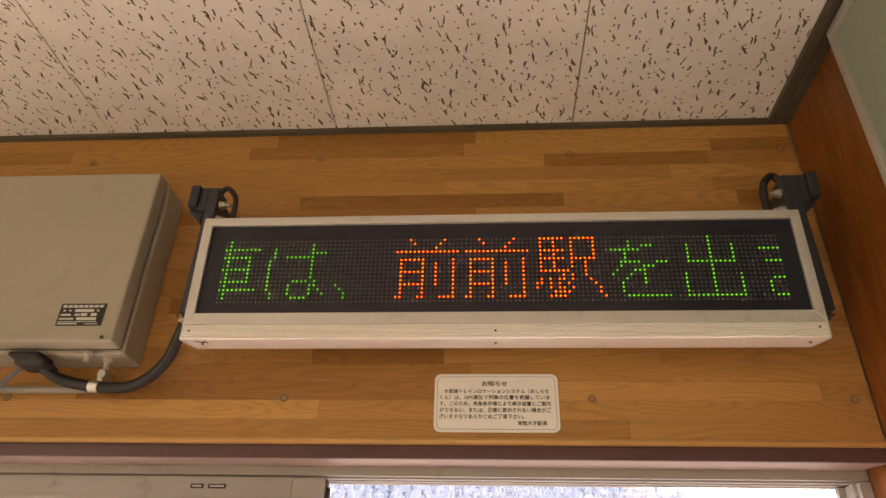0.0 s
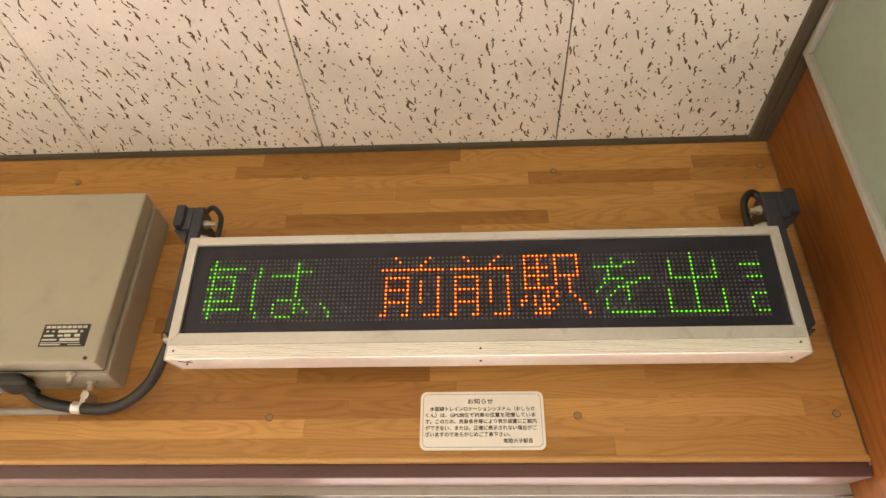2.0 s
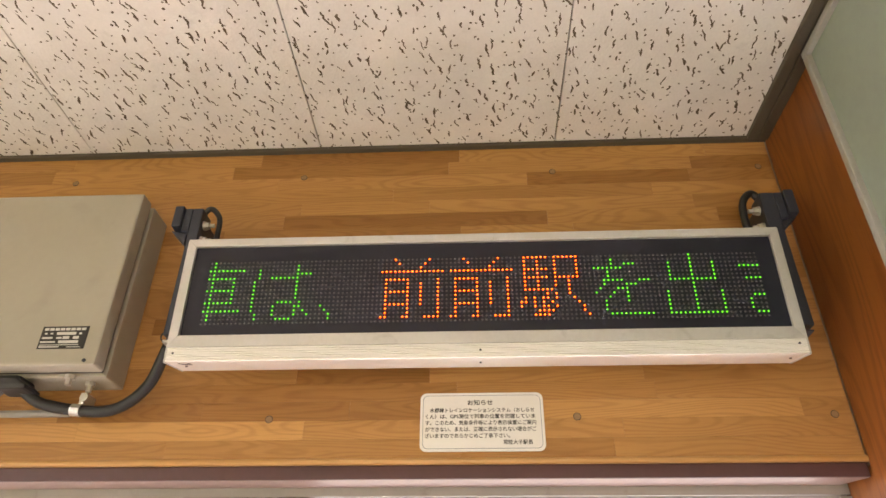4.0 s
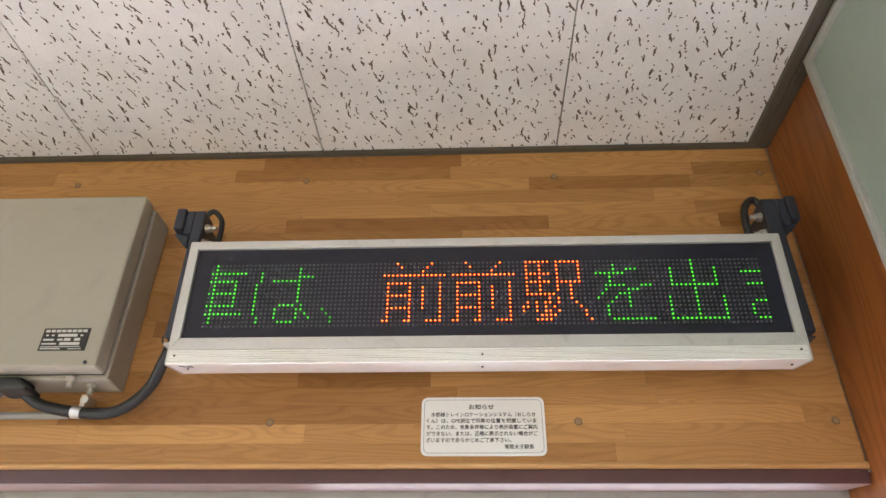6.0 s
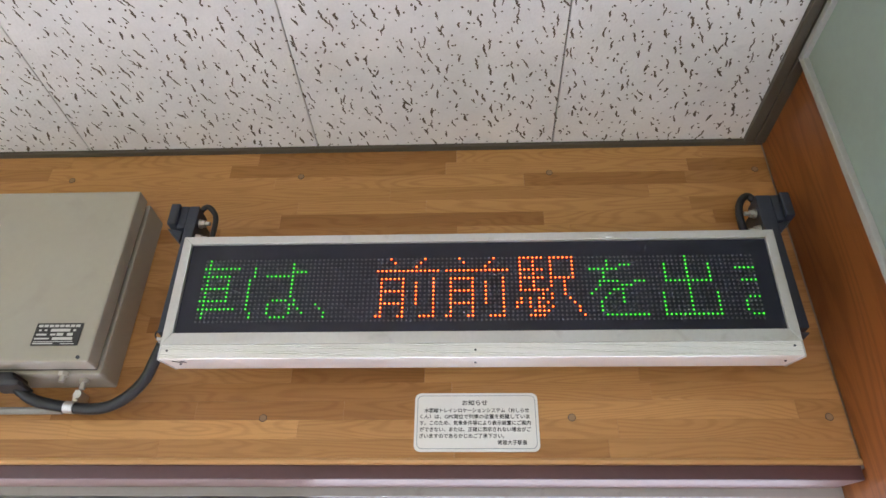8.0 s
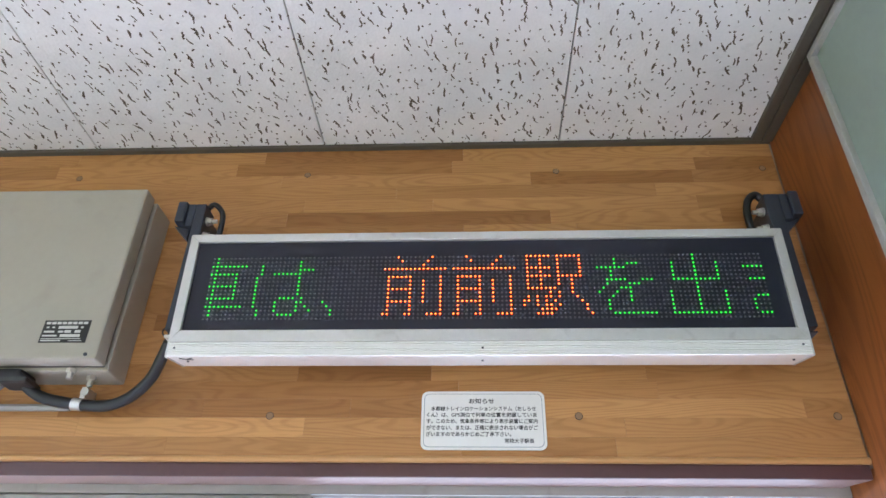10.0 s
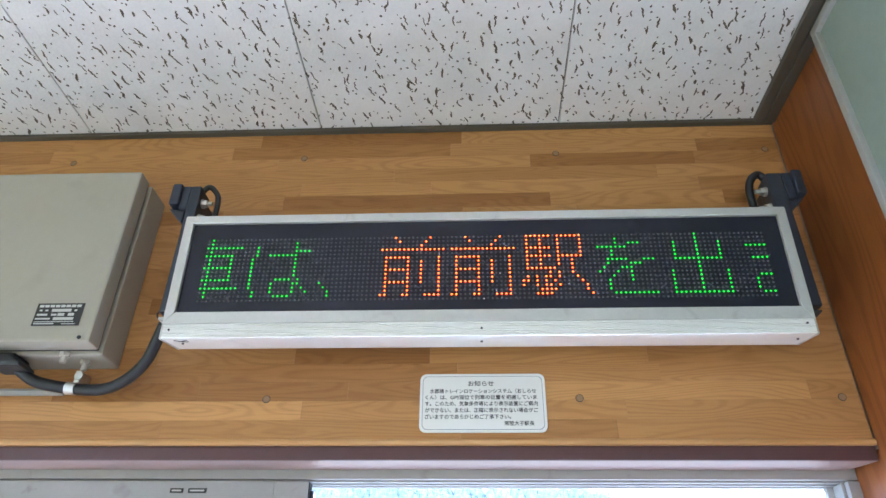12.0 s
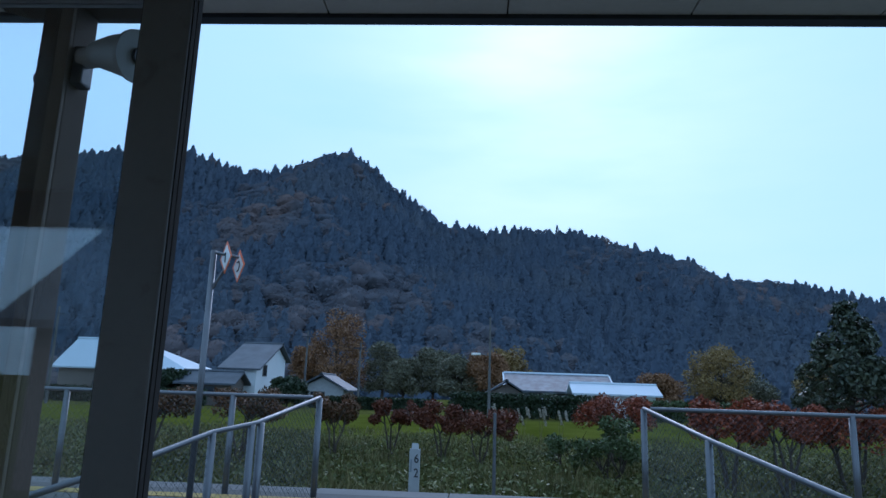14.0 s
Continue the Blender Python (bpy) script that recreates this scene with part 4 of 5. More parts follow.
for x, z, glyph in ((-2.63, 2.83, 0), (-2.47, 2.73, 1)):
    turn = pose(x, 7.2, z, 0, 0, -50)
    plate = bmesh.new()
    inner = bmesh.new()
    for bm, r, t0, t1 in ((plate, 0.196, -0.002, 0.002), (inner, 0.152, -0.0045, 0.0045)):
        a = [bm.verts.new(turn @ Vector((r * c, t0, r * s))) for c, s in ((1, 0), (0, 1), (-1, 0), (0, -1))]
        b = [bm.verts.new(turn @ Vector((r * c, t1, r * s))) for c, s in ((1, 0), (0, 1), (-1, 0), (0, -1))]
        bm.faces.new(a), bm.faces.new(list(reversed(b)))
        for k in range(4):
            bm.faces.new((a[k], b[k], b[(k + 1) % 4], a[(k + 1) % 4]))
        bmesh.ops.recalc_face_normals(bm, faces=bm.faces)
    disc = part("sign_plate", plate, SIGN_ORANGE, pole, "orange-edged diamond plate")
    part("sign_face", inner, SIGN_WHITE, disc)
    mark = bmesh.new()
    strokes = [[(0, -0.06), (0, 0.06)], [(0, 0.06), (-0.03, 0.03)]] if glyph == 0 else [[(-0.045, 0.045), (0.02, 0.055), (0.05, 0.01), (0.03, -0.045), (-0.02, -0.06)]]
    for s in strokes:
        for y in (-0.006, 0.006):
            tube([turn @ Vector((u, y, v)) for u, v in s], 0.009, 5, mark)
    part("sign_mark", mark, INK, disc)

# distance post beyond the track
km = thing("distance_post", "white distance post with dark figures in the grass", "marker post")
bm = box(-0.855, -0.665, 12.4, 12.5, PG - 0.1, 0.30)
tip = extruded([(12.4, 0.30), (12.5, 0.30), (12.45, 0.40)], -0.82, -0.70)
part("post", bm, POST_GREY, km)
part("tip", tip, POST_GREY, km)
for text, z in (("6", 0.06), ("2", -0.19)):
    words("figure", text, -0.762, z, 0.15, 0.075, km, 12.394)
part("bar", box(-0.835, -0.805, 12.388, 12.3995, -0.10, 0.12), INK_SOFT, km)
thin = thing("thin_post", "thin grey steel post in the grass", "post")
part("shaft", tube([(0.66, 11.2, PG - 0.1), (0.66, 11.2, 1.03)], 0.028, 8), GALVANISED, thin)


# ---- outside: plants ----
def leaf_cloud(name, centres, size, count, seed, mat, parent, label=""):
    """A crown of single leaves round many twig ends."""
    g = np.random.default_rng(seed)
    c = np.array([q[:3] for q in centres])
    r = np.array([q[3] for q in centres])
    pick = g.choice(len(c), count, p=r ** 2 / (r ** 2).sum())
    d = g.normal(size=(count, 3))
    d /= np.linalg.norm(d, axis=1)[:, None]
    p = c[pick] + d * (r[pick] * g.uniform(0.35, 1.08, count) ** 0.6)[:, None] * np.array([1, 1, 0.8])
    u = g.normal(size=(count, 3))
    u /= np.linalg.norm(u, axis=1)[:, None]
    v = np.cross(u, g.normal(size=(count, 3)))
    v /= np.linalg.norm(v, axis=1)[:, None]
    s = size * g.uniform(0.6, 1.35, count)[:, None]
    verts = np.stack([p - u * s, p + v * s * 0.45, p + u * s, p - v * s * 0.45], 1).reshape(-1, 3)
    faces = [(4 * k, 4 * k + 1, 4 * k + 2, 4 * k + 3) for k in range(count)]
    return from_mesh(name, raw(name, verts, faces), mat, parent, label)


def shrub(name, label, category, x, y, z0, trunk, high, wide, leaf, count, seed, mat, group="", stems=3, flat=0.55):
    """Stems that fork into limbs, with clumps of leaves at their ends."""
    g = random.Random(seed)
    t = thing(name, label, category, group)
    wood_bm, ends = bmesh.new(), []
    for s in range(stems):
        a = 2 * math.pi * (s + g.random() * 0.6) / stems
        foot = Vector((x + 0.05 * math.cos(a), y + 0.05 * math.sin(a), z0 - 0.1))
        fork = Vector((x + wide * 0.16 * math.cos(a), y + wide * 0.16 * math.sin(a), z0 + trunk * g.uniform(0.8, 1.1)))
        tube([foot, (foot + fork) / 2 + Vector((g.uniform(-.05, .05) * wide, 0, 0)), fork], 0.022 * high, 6, wood_bm, 0.012 * high)
        for b in range(4):
            c = a + g.uniform(-1.3, 1.3)
            reach = wide * 0.5 * g.uniform(0.45, 0.95)
            end = Vector((x + reach * math.cos(c), y + reach * math.sin(c), z0 + trunk + (high - trunk) * g.uniform(0.2, 0.9) * (1.1 - 0.5 * reach / wide)))
            tube([fork, (fork + end) / 2 + Vector((0, 0, 0.04 * high)), end], 0.011 * high, 5, wood_bm, 0.004 * high)
            ends.append((*end, wide * g.uniform(0.10, 0.21)))
            ends.append((end.x + g.uniform(-.12, .12) * wide, end.y + g.uniform(-.12, .12) * wide, end.z + g.uniform(-.06, .10) * high, wide * g.uniform(0.07, 0.15)))
    part("trunk", wood_bm, BARK, t)
    leaf_cloud("crown", ends, leaf, count, seed, mat, t)
    return t


for k, (x, y, h, wd, tr, m) in enumerate(((-4.4, 23.0, 2.0, 1.9, 0.95, MIXED_LEAF), (-2.55, 23.6, 1.95, 1.5, 1.0, DUSK_LEAF), (-0.75, 22.5, 1.9, 1.7, 1.0, DUSK_LEAF), (0.5, 23.0, 1.6, 2.3, 0.85, DUSK_LEAF))):
    shrub("azalea_bush", "small many-stemmed bush with reddening leaves", "bush", x, y, PG, tr, h, wd, 0.06, 4200, 30 + k, m, "autumn bushes")
for k, (x, y, h, wd) in enumerate(((4.7, 21.5, 2.2, 2.3), (6.5, 17.0, 2.2, 1.7), (7.7, 16.6, 2.35, 1.9), (9.5, 17.2, 2.5, 2.5), (11.8, 18.0, 2.45, 2.7), (-8.4, 18.0, 2.1, 2.2), (-6.6, 20.0, 2.2, 2.2))):
    shrub("red_bush", "broad clipped bush in dark red autumn leaf", "bush", x, y, PG, 1.3, h, wd, 0.055, 4600, 50 + k, RED_LEAF if x > 0 else MIXED_LEAF, "red bushes", 4)
shrub("green_bush", "dense dark green bush beside the fence", "bush", 4.2, 19.6, PG, 0.2, 1.85, 1.9, 0.06, 3200, 71, GREEN_LEAF, "", 4)
shrub("green_bush", "dense dark green bush beside the fence", "bush", 3.1, 20.6, PG, 0.2, 1.2, 1.4, 0.06, 1800, 72, GREEN_LEAF, "", 4)

# evergreen tree by the fence
ever = thing("evergreen_tree", "dense evergreen tree with dark glossy leaves", "tree")
g = random.Random(5)
bm = tube([(10.05, 18.0, PG - 0.1), (10.0, 18.0, 0.8), (10.1, 18.05, 2.2), (10.05, 18.0, 3.8)], 0.11, 8, None, 0.02)
ends = []
for k in range(56):
    h = g.uniform(1.2, 3.75)
    reach = (1.55 * (1 - (h - 1.2) / 2.62) ** 1.15 + 0.06) * g.uniform(0.5, 1.08)
    a = g.uniform(0, 2 * math.pi)
    end = (10.05 + reach * math.cos(a), 18 + reach * math.sin(a), h + 0.15)
    tube([(10.05, 18.0, max(0.1, h - 0.35)), end], 0.025, 5, bm, 0.008)
    ends.append((*end, g.uniform(0.17, 0.42) * (1.15 - 0.16 * (h - 1.2))))
part("trunk", bm, BARK, ever)
leaf_cloud("crown", ends, 0.075, 9500, 6, DARK_LEAF, ever)


def far_tree(name, label, x, y, high, wide, mat, seed, count=9500, leaf=0.18):
    g = random.Random(seed)
    t = thing(name, label, "tree", "trees by the houses")
    bm = tube([(x, y, PG - 0.2), (x + 0.2, y, PG + high * 0.4), (x, y, PG + high * 0.75)], high * 0.03, 7, None, high * 0.01)
    ends = []
    for k in range(38):
        a, h = g.uniform(0, 2 * math.pi), g.uniform(0.25, 0.95)
        reach = wide * 0.5 * math.sqrt(max(0.05, 1 - ((h - 0.5) / 0.52) ** 2)) * g.uniform(0.55, 0.92)
        end = (x + reach * math.cos(a), y + reach * math.sin(a), PG + h * high)
        tube([(x, y, PG + high * max(0.2, h - 0.25)), end], high * 0.008, 5, bm, high * 0.003)
        ends.append((*end, wide * g.uniform(0.15, 0.22)))
    part("trunk", bm, BARK, t)
    leaf_cloud("crown", ends, leaf, count, seed, mat, t)


for k, (x, y, h, wd, m, lab) in enumerate((
    (-20.5, 100, 12.5, 9.0, RUST_LEAF, "round tree in rust brown autumn leaf"), (-25.5, 106, 8.5, 6.0, RUST_LEAF, "round tree in rust brown autumn leaf"), (-14.5, 108, 9.0, 6.0, OLIVE_LEAF, "tree in dull brown autumn leaf"),
    (-10.0, 96, 6.0, 5.0, OLIVE_LEAF, "leafy green tree behind the houses"), (-6.0, 99, 7.6, 6.0, OLIVE_LEAF, "leafy green tree behind the houses"), (-1.8, 94, 6.6, 6.0, OLIVE_LEAF, "leafy green tree behind the houses"),
    (1.6, 92, 7.0, 6.0, RUST_LEAF, "tree in dull brown autumn leaf"), (5.0, 104, 8.3, 6.5, GOLD_LEAF, "tree in dull gold autumn leaf"), (33.5, 96, 8.8, 8.5, GOLD_LEAF, "broad tree in golden autumn leaf"),
    (38.5, 100, 5.8, 8.0, OLIVE_LEAF, "leafy green tree behind the houses"), (23.5, 90, 4.6, 6.0, RUST_LEAF, "round tree in rust brown autumn leaf"), (45.5, 92, 7.5, 6.0, GOLD_LEAF, "tree in golden autumn leaf"),
    (50.0, 100, 7.0, 9.0, OLIVE_LEAF, "leafy green tree behind the houses"), (-37.5, 72, 3.6, 4.2, HEDGE_LEAF, "low dark garden tree"), (-31.0, 70, 3.2, 4.0, HEDGE_LEAF, "low dark garden tree"), (-18.5, 68, 2.9, 3.4, HEDGE_LEAF, "low dark garden tree"))):
    far_tree("garden_tree" if h < 4 else "autumn_tree" if m in (RUST_LEAF, GOLD_LEAF, MIXED_LEAF) else "green_tree", lab, x, y, h, wd, m, 200 + k)


def hedge(x0, x1, y, high, seed, mat, label):
    g = random.Random(seed)
    h = thing("hedge", label, "hedge")
    bm, ends = bmesh.new(), []
    x = x0
    while x < x1:
        tube([(x, y, PG - 0.2), (x, y, PG + high * 0.8)], 0.05, 5, bm)
        for z in (0.2, 0.5, 0.8):
            ends.append((x, y + g.uniform(-.2, .2), PG + high * z, high * 0.27))
        x += high * 0.33
    part("stems", bm, BARK, h)
    leaf_cloud("foliage", ends, 0.16, int(900 * (x1 - x0)), seed, mat, h)


hedge(-1.6, 12.0, 62.0, 2.1, 81, HEDGE_LEAF, "long dark clipped hedge beyond the field")
hedge(-44, -26, 66.0, 1.5, 82, HEDGE_LEAF, "low dark hedge before the white-roofed house")
hedge(14.5, 26.0, 64.0, 1.9, 83, GREEN_LEAF, "loose green hedge beyond the field")
hedge(-16.5, -4.0, 70.0, 1.2, 84, HEDGE_LEAF, "low dark hedge beyond the field")

# tall grass beyond the track
g = np.random.default_rng(9)
n = 52000
gx, gy = g.uniform(-1, 1, n), 10.6 + 26 * g.random(n) ** 1.6
gx = 0.3 + gx * (gy + 3) * 0.78
gh = g.uniform(0.08, 0.26, n) * (0.6 + 0.9 * (np.sin(gx * 0.9) * np.cos(gy * 0.7) > 0.1)) * np.where(g.random(n) < 0.04, 2.0, 1.0)
lean = g.normal(0, 0.14, (n, 2)) * (gh / 0.4)[:, None]
wd = g.uniform(0.010, 0.030, n)
ang = g.uniform(0, math.pi, n)
base = np.stack([gx, gy, np.full(n, PG - 0.08)], 1)
side = np.stack([np.cos(ang) * wd, np.sin(ang) * wd, np.zeros(n)], 1)
midp = base + np.stack([lean[:, 0] * 0.35, lean[:, 1] * 0.35, gh * 0.6 + 0.05], 1)
tip = base + np.stack([lean[:, 0], lean[:, 1], gh + 0.08], 1)
verts = np.stack([base - side, base + side, midp + side * 0.7, tip, midp - side * 0.7], 1).reshape(-1, 3)
faces = [(5 * k, 5 * k + 1, 5 * k + 2, 5 * k + 3, 5 * k + 4) for k in range(n)]
tagged(from_mesh("grass", raw("grass", verts, faces), GRASS), "tall uneven grass and weeds beyond the platform", "grass", kind="stuff")


weeds = 62000
wx, wy = g.uniform(-1, 1, weeds), 10.6 + 22 * g.random(weeds) ** 1.5
wx = 0.3 + wx * (wy + 3) * 0.78
lump = 0.5 + 0.5 * np.sin(wx * 1.3 + 2 * np.sin(wy * 0.8)) * np.cos(wy * 1.1 + np.sin(wx * 0.6))
wp = np.stack([wx, wy, PG - 0.02 + g.random(weeds) * (0.08 + 0.52 * lump ** 1.5)], 1)
u = g.normal(size=(weeds, 3))
u /= np.linalg.norm(u, axis=1)[:, None]
v = np.cross(u, g.normal(size=(weeds, 3)))
v /= np.linalg.norm(v, axis=1)[:, None]
sz = g.uniform(0.03, 0.085, weeds)[:, None]
verts = np.stack([wp - u * sz, wp + v * sz * 0.5, wp + u * sz, wp - v * sz * 0.5], 1).reshape(-1, 3)
tagged(from_mesh("weeds", raw("weeds", verts, [(4 * k, 4 * k + 1, 4 * k + 2, 4 * k + 3) for k in range(weeds)]), WEED_LEAF), "low leafy weeds among the grass", "weeds", kind="stuff")


# pampas tufts at the edge of the field
for k, (x, y) in enumerate(((2.1, 27.0), (2.9, 28.0), (3.6, 27.2), (1.2, 30.0))):
    r = random.Random(400 + k)
    tuft = thing("pampas_tuft", "thin pampas grass tuft with pale plumes", "grass tuft", "pampas tufts")
    stems, tips = bmesh.new(), []
    for m in range(4):
        top = Vector((x + r.uniform(-.35, .35), y + r.uniform(-.2, .2), PG + r.uniform(1.2, 1.75)))
        tube([(x + r.uniform(-.06, .06), y, PG - 0.1), (x * 0.5 + top.x * 0.5, y, PG + 0.75), top], 0.008, 5, stems, 0.004)
        tips.append([(top.x + 0.015 * j, top.y, top.z - 0.07 * j, 0.045) for j in range(5)])
    part("stems", stems, GRASS, tuft)
    for m, tip in enumerate(tips):
        leaf_cloud("plume", tip, 0.03, 180, 410 + 5 * k + m, PLUME, tuft, "pale feathery plume")


# ---- outside: houses ----
def gabled(name, label, x0, x1, y0, y1, wall_h, roof_h, along, roof_mat, wall_mat, windows=(), over=0.6, ridge_at=0.5, back_rise=0.0, hip=0.0, trim=None):
    """A house with walls, an overhanging gabled roof and windows."""
    h = thing(name, label, "house")
    bm = box(x0, x1, y0, y1, PG - 0.3, PG + wall_h)
    part("wall", bm, wall_mat, h)
    gable = bmesh.new()
    if along == "x":
        ym = y0 + (y1 - y0) * ridge_at
        extruded([(y0, PG + wall_h), (y1, PG + wall_h), (y1, PG + wall_h + back_rise + 0.01), (ym, PG + wall_h + roof_h - 0.2)], x0, x1 - hip, gable)
    else:
        xm = (x0 + x1) / 2
        a = [gable.verts.new((x, y0, z)) for x, z in ((x0, PG + wall_h), (x1, PG + wall_h), (xm, PG + wall_h + roof_h - 0.2))]
        b = [gable.verts.new((v.co.x, y1, v.co.z)) for v in a]
        gable.faces.new(a), gable.faces.new(list(reversed(b)))
        for k in range(3):
            gable.faces.new((a[k], b[k], b[(k + 1) % 3], a[(k + 1) % 3]))
        bmesh.ops.recalc_face_normals(gable, faces=gable.faces)
    part("gable", gable, wall_mat, h)
    for sgn in (-1, 1):
        bm = bmesh.new()
        z0, z1 = PG + wall_h - 0.25, PG + wall_h + roof_h
        if along == "x":
            mid, edge = y0 + (y1 - y0) * ridge_at, y0 - over if sgn < 0 else y1 + over
            low = z0 if sgn < 0 else z0 + back_rise
            ring = [(x0 - over, mid, z1), (x1 + over - hip, mid, z1), (x1 + over, edge, low), (x0 - over, edge, low)]
        else:
            mid, half = (x0 + x1) / 2, (x1 - x0) / 2 + over
            ring = [(mid, y0 - over, z1), (mid, y1 + over, z1), (mid + sgn * half, y1 + over, z0), (mid + sgn * half, y0 - over, z0)]
        a = [bm.verts.new(p) for p in ring]
        b = [bm.verts.new((p[0], p[1], p[2] + 0.18)) for p in ring]
        bm.faces.new(a), bm.faces.new(list(reversed(b)))
        for k in range(4):
            bm.faces.new((a[k], b[k], b[(k + 1) % 4], a[(k + 1) % 4]))
        bmesh.ops.recalc_face_normals(bm, faces=bm.faces)
        part("roof", bm, roof_mat, h)
    if hip:
        bm = bmesh.new()
        low, mid = PG + wall_h - 0.25, y0 + (y1 - y0) * ridge_at
        ring = [(x1 + over - hip, mid, PG + wall_h + roof_h), (x1 + over, y0 - over, low), (x1 + over, y1 + over, low)]
        a = [bm.verts.new((p[0] + 0.004, p[1], p[2])) for p in ring]
        b = [bm.verts.new((p[0] + 0.004, p[1], p[2] + 0.17)) for p in ring]
        bm.faces.new(a), bm.faces.new(list(reversed(b)))
        for k in range(3):
            bm.faces.new((a[k], b[k], b[(k + 1) % 3], a[(k + 1) % 3]))
        bmesh.ops.recalc_face_normals(bm, faces=bm.faces)
        part("hip_roof", bm, roof_mat, h)
    if trim:
        for x in (x0 - over - 0.05, x1 + over + 0.05):
            part("verge_board", tube([(x, y0 - over, PG + wall_h - 0.16), (x, y0 + (y1 - y0) * ridge_at, PG + wall_h + roof_h + 0.1)], 0.13, 4), trim, h, "white verge board")
    z = PG + wall_h + roof_h + 0.12
    ry = y0 + (y1 - y0) * ridge_at
    ends = ((x0 - over, ry, z), (x1 + over - hip, ry, z)) if along == "x" else (((x0 + x1) / 2, y0 - over, z), ((x0 + x1) / 2, y1 + over, z))
    part("ridge", tube(ends, 0.2, 6), trim or roof_mat, h)
    for wx, wz, ww, wh in windows:
        win = part("window", box(wx, wx + ww, y0 - 0.07, y0 - 0.005, PG + wz, PG + wz + wh), DARK_WALL, h)
        part("pane", box(wx + 0.08, wx + ww - 0.08, y0 - 0.09, y0 - 0.075, PG + wz + 0.08, PG + wz + wh - 0.08), DARK_PANE, win)
    return h


gabled("white_roof_house", "long low house with a pale metal roof", -45.9, -31.7, 74, 82, 3.5, 3.1, "x", ROOF_LIGHT, DARK_WALL, ((-42, 0.6, 2.0, 1.4), (-36, 0.6, 2.0, 1.4)), hip=8.4)
white_house = gabled("white_house", "white plastered two-storey house with grey tiled roof", -26.9, -23.4, 73, 84, 3.85, 2.9, "x", ROOF_GREY, WHITE_WALL, (), ridge_at=0.68, back_rise=1.2)
gabled("house_across_yard", "dark timber house across the station yard", -9.5, -1.0, -21.0, -14.0, 3.6, 2.8, "x", ROOF_GREY, DARK_WALL)
gable_window = part("window", box(-23.395, -23.32, 75.2, 76.6, PG + 3.0, PG + 4.3), DARK_WALL, white_house)
part("pane", box(-23.318, -23.30, 75.3, 76.5, PG + 3.1, PG + 4.2), DARK_PANE, gable_window)
gabled("house_wing", "low tiled wing of the white house", -29.6, -24.4, 68.6, 72.3, 2.2, 1.0, "x", ROOF_GREY, DARK_WALL, ((-27.6, 0.7, 1.6, 1.2),))
gabled("small_house", "small low house with a pale-edged tiled roof", -18.8, -14.0, 74, 80, 1.9, 1.4, "y", ROOF_GREY, POST_GREY, ((-17.6, 0.5, 1.6, 1.1),), trim=None)
gabled("farm_house", "long farmhouse with blue-grey tiled roof", 4.0, 14.8, 76, 84, 2.5, 1.7, "x", ROOF_PALE, WHITE_WALL, ((5.2, 0.6, 2.2, 1.6), (9.0, 0.6, 2.2, 1.6)), trim=ROOF_LIGHT)
gabled("lean_to", "low annexe with a pale metal roof", 10.6, 18.4, 71, 75, 2.4, 0.8, "x", ROOF_LIGHT, WHITE_WALL, ((12.0, 0.6, 2.2, 1.4), (15.6, 0.6, 1.6, 1.4)))
gabled("barn", "small dark barn with a blue-grey roof", 1.6, 5.2, 71, 76, 2.0, 1.2, "y", ROOF_GREY, DARK_WALL, ((2.6, 0.5, 1.4, 1.2),))

for x, y, h in ((-18.8, 76, 8.2), (-12.4, 74, 7.0), (-38.0, 60, 8.6), (40.5, 80, 5.6)):
    p = thing("utility_pole", "slim concrete utility pole with a crossbar", "utility pole", "utility poles")
    part("shaft", tube([(x, y, PG - 0.3), (x, y, PG + h)], 0.14, 8, None, 0.09), CONCRETE, p)
    part("crossbar", box(x - 0.7, x + 0.7, y - 0.2, y - 0.12, PG + h - 0.7, PG + h - 0.6), STEEL_DARK, p)
lampost = thing("street_lamp", "grey pole with a small street lamp", "street lamp")
part("pole", tube([(1.35, 56.0, PG - 0.3), (1.35, 56.0, PG + 8.2)], 0.13, 8, None, 0.07), CONCRETE, lampost)
part("arm", tube([(1.35, 56.0, PG + 5.1), (0.45, 55.9, PG + 5.2)], 0.035, 6), GALVANISED, lampost)
part("lamp_head", box(-0.15, 0.6, 55.75, 56.05, PG + 5.1, PG + 5.28, 0.05), SIGN_WHITE, lampost)
tagged(part("overhead_wire", tube(smooth_line([(-38, 60, PG + 7.9), (-28, 67, PG + 6.8), (-18.8, 75.9, PG + 7.4)]), 0.02, 4), RUBBER), "thin overhead wire between poles", "wire")
tagged(part("overhead_wire", tube(smooth_line([(-18.8, 75.9, PG + 7.4), (-9, 66, PG + 5.6), (1.35, 56.0, PG + 5.6)]), 0.02, 4), RUBBER), "thin overhead wire between poles", "wire")

# ---- outside: wooded hill ----
RIDGE_X = [-900, -420, -330, -265, -215, -180, -152, -128, -105, -92, -82, -60, -38, -22, 10, 52, 105, 128, 150, 200, 245, 300, 420, 900]
RIDGE_Z = [130, 160, 158, 164, 170, 156, 151, 154, 165, 168, 161, 142, 125, 115, 111, 113, 102, 93, 84, 80, 71, 60, 48, 33]
g = np.random.default_rng(21)


def ridge_height(x):
    k = np.ones(9) / 9
    fine = np.linspace(-900, 900, 901)
    z = np.convolve(np.pad(np.interp(fine, RIDGE_X, RIDGE_Z), 4, "edge"), k, "valid")
    return np.interp(x, fine, z)


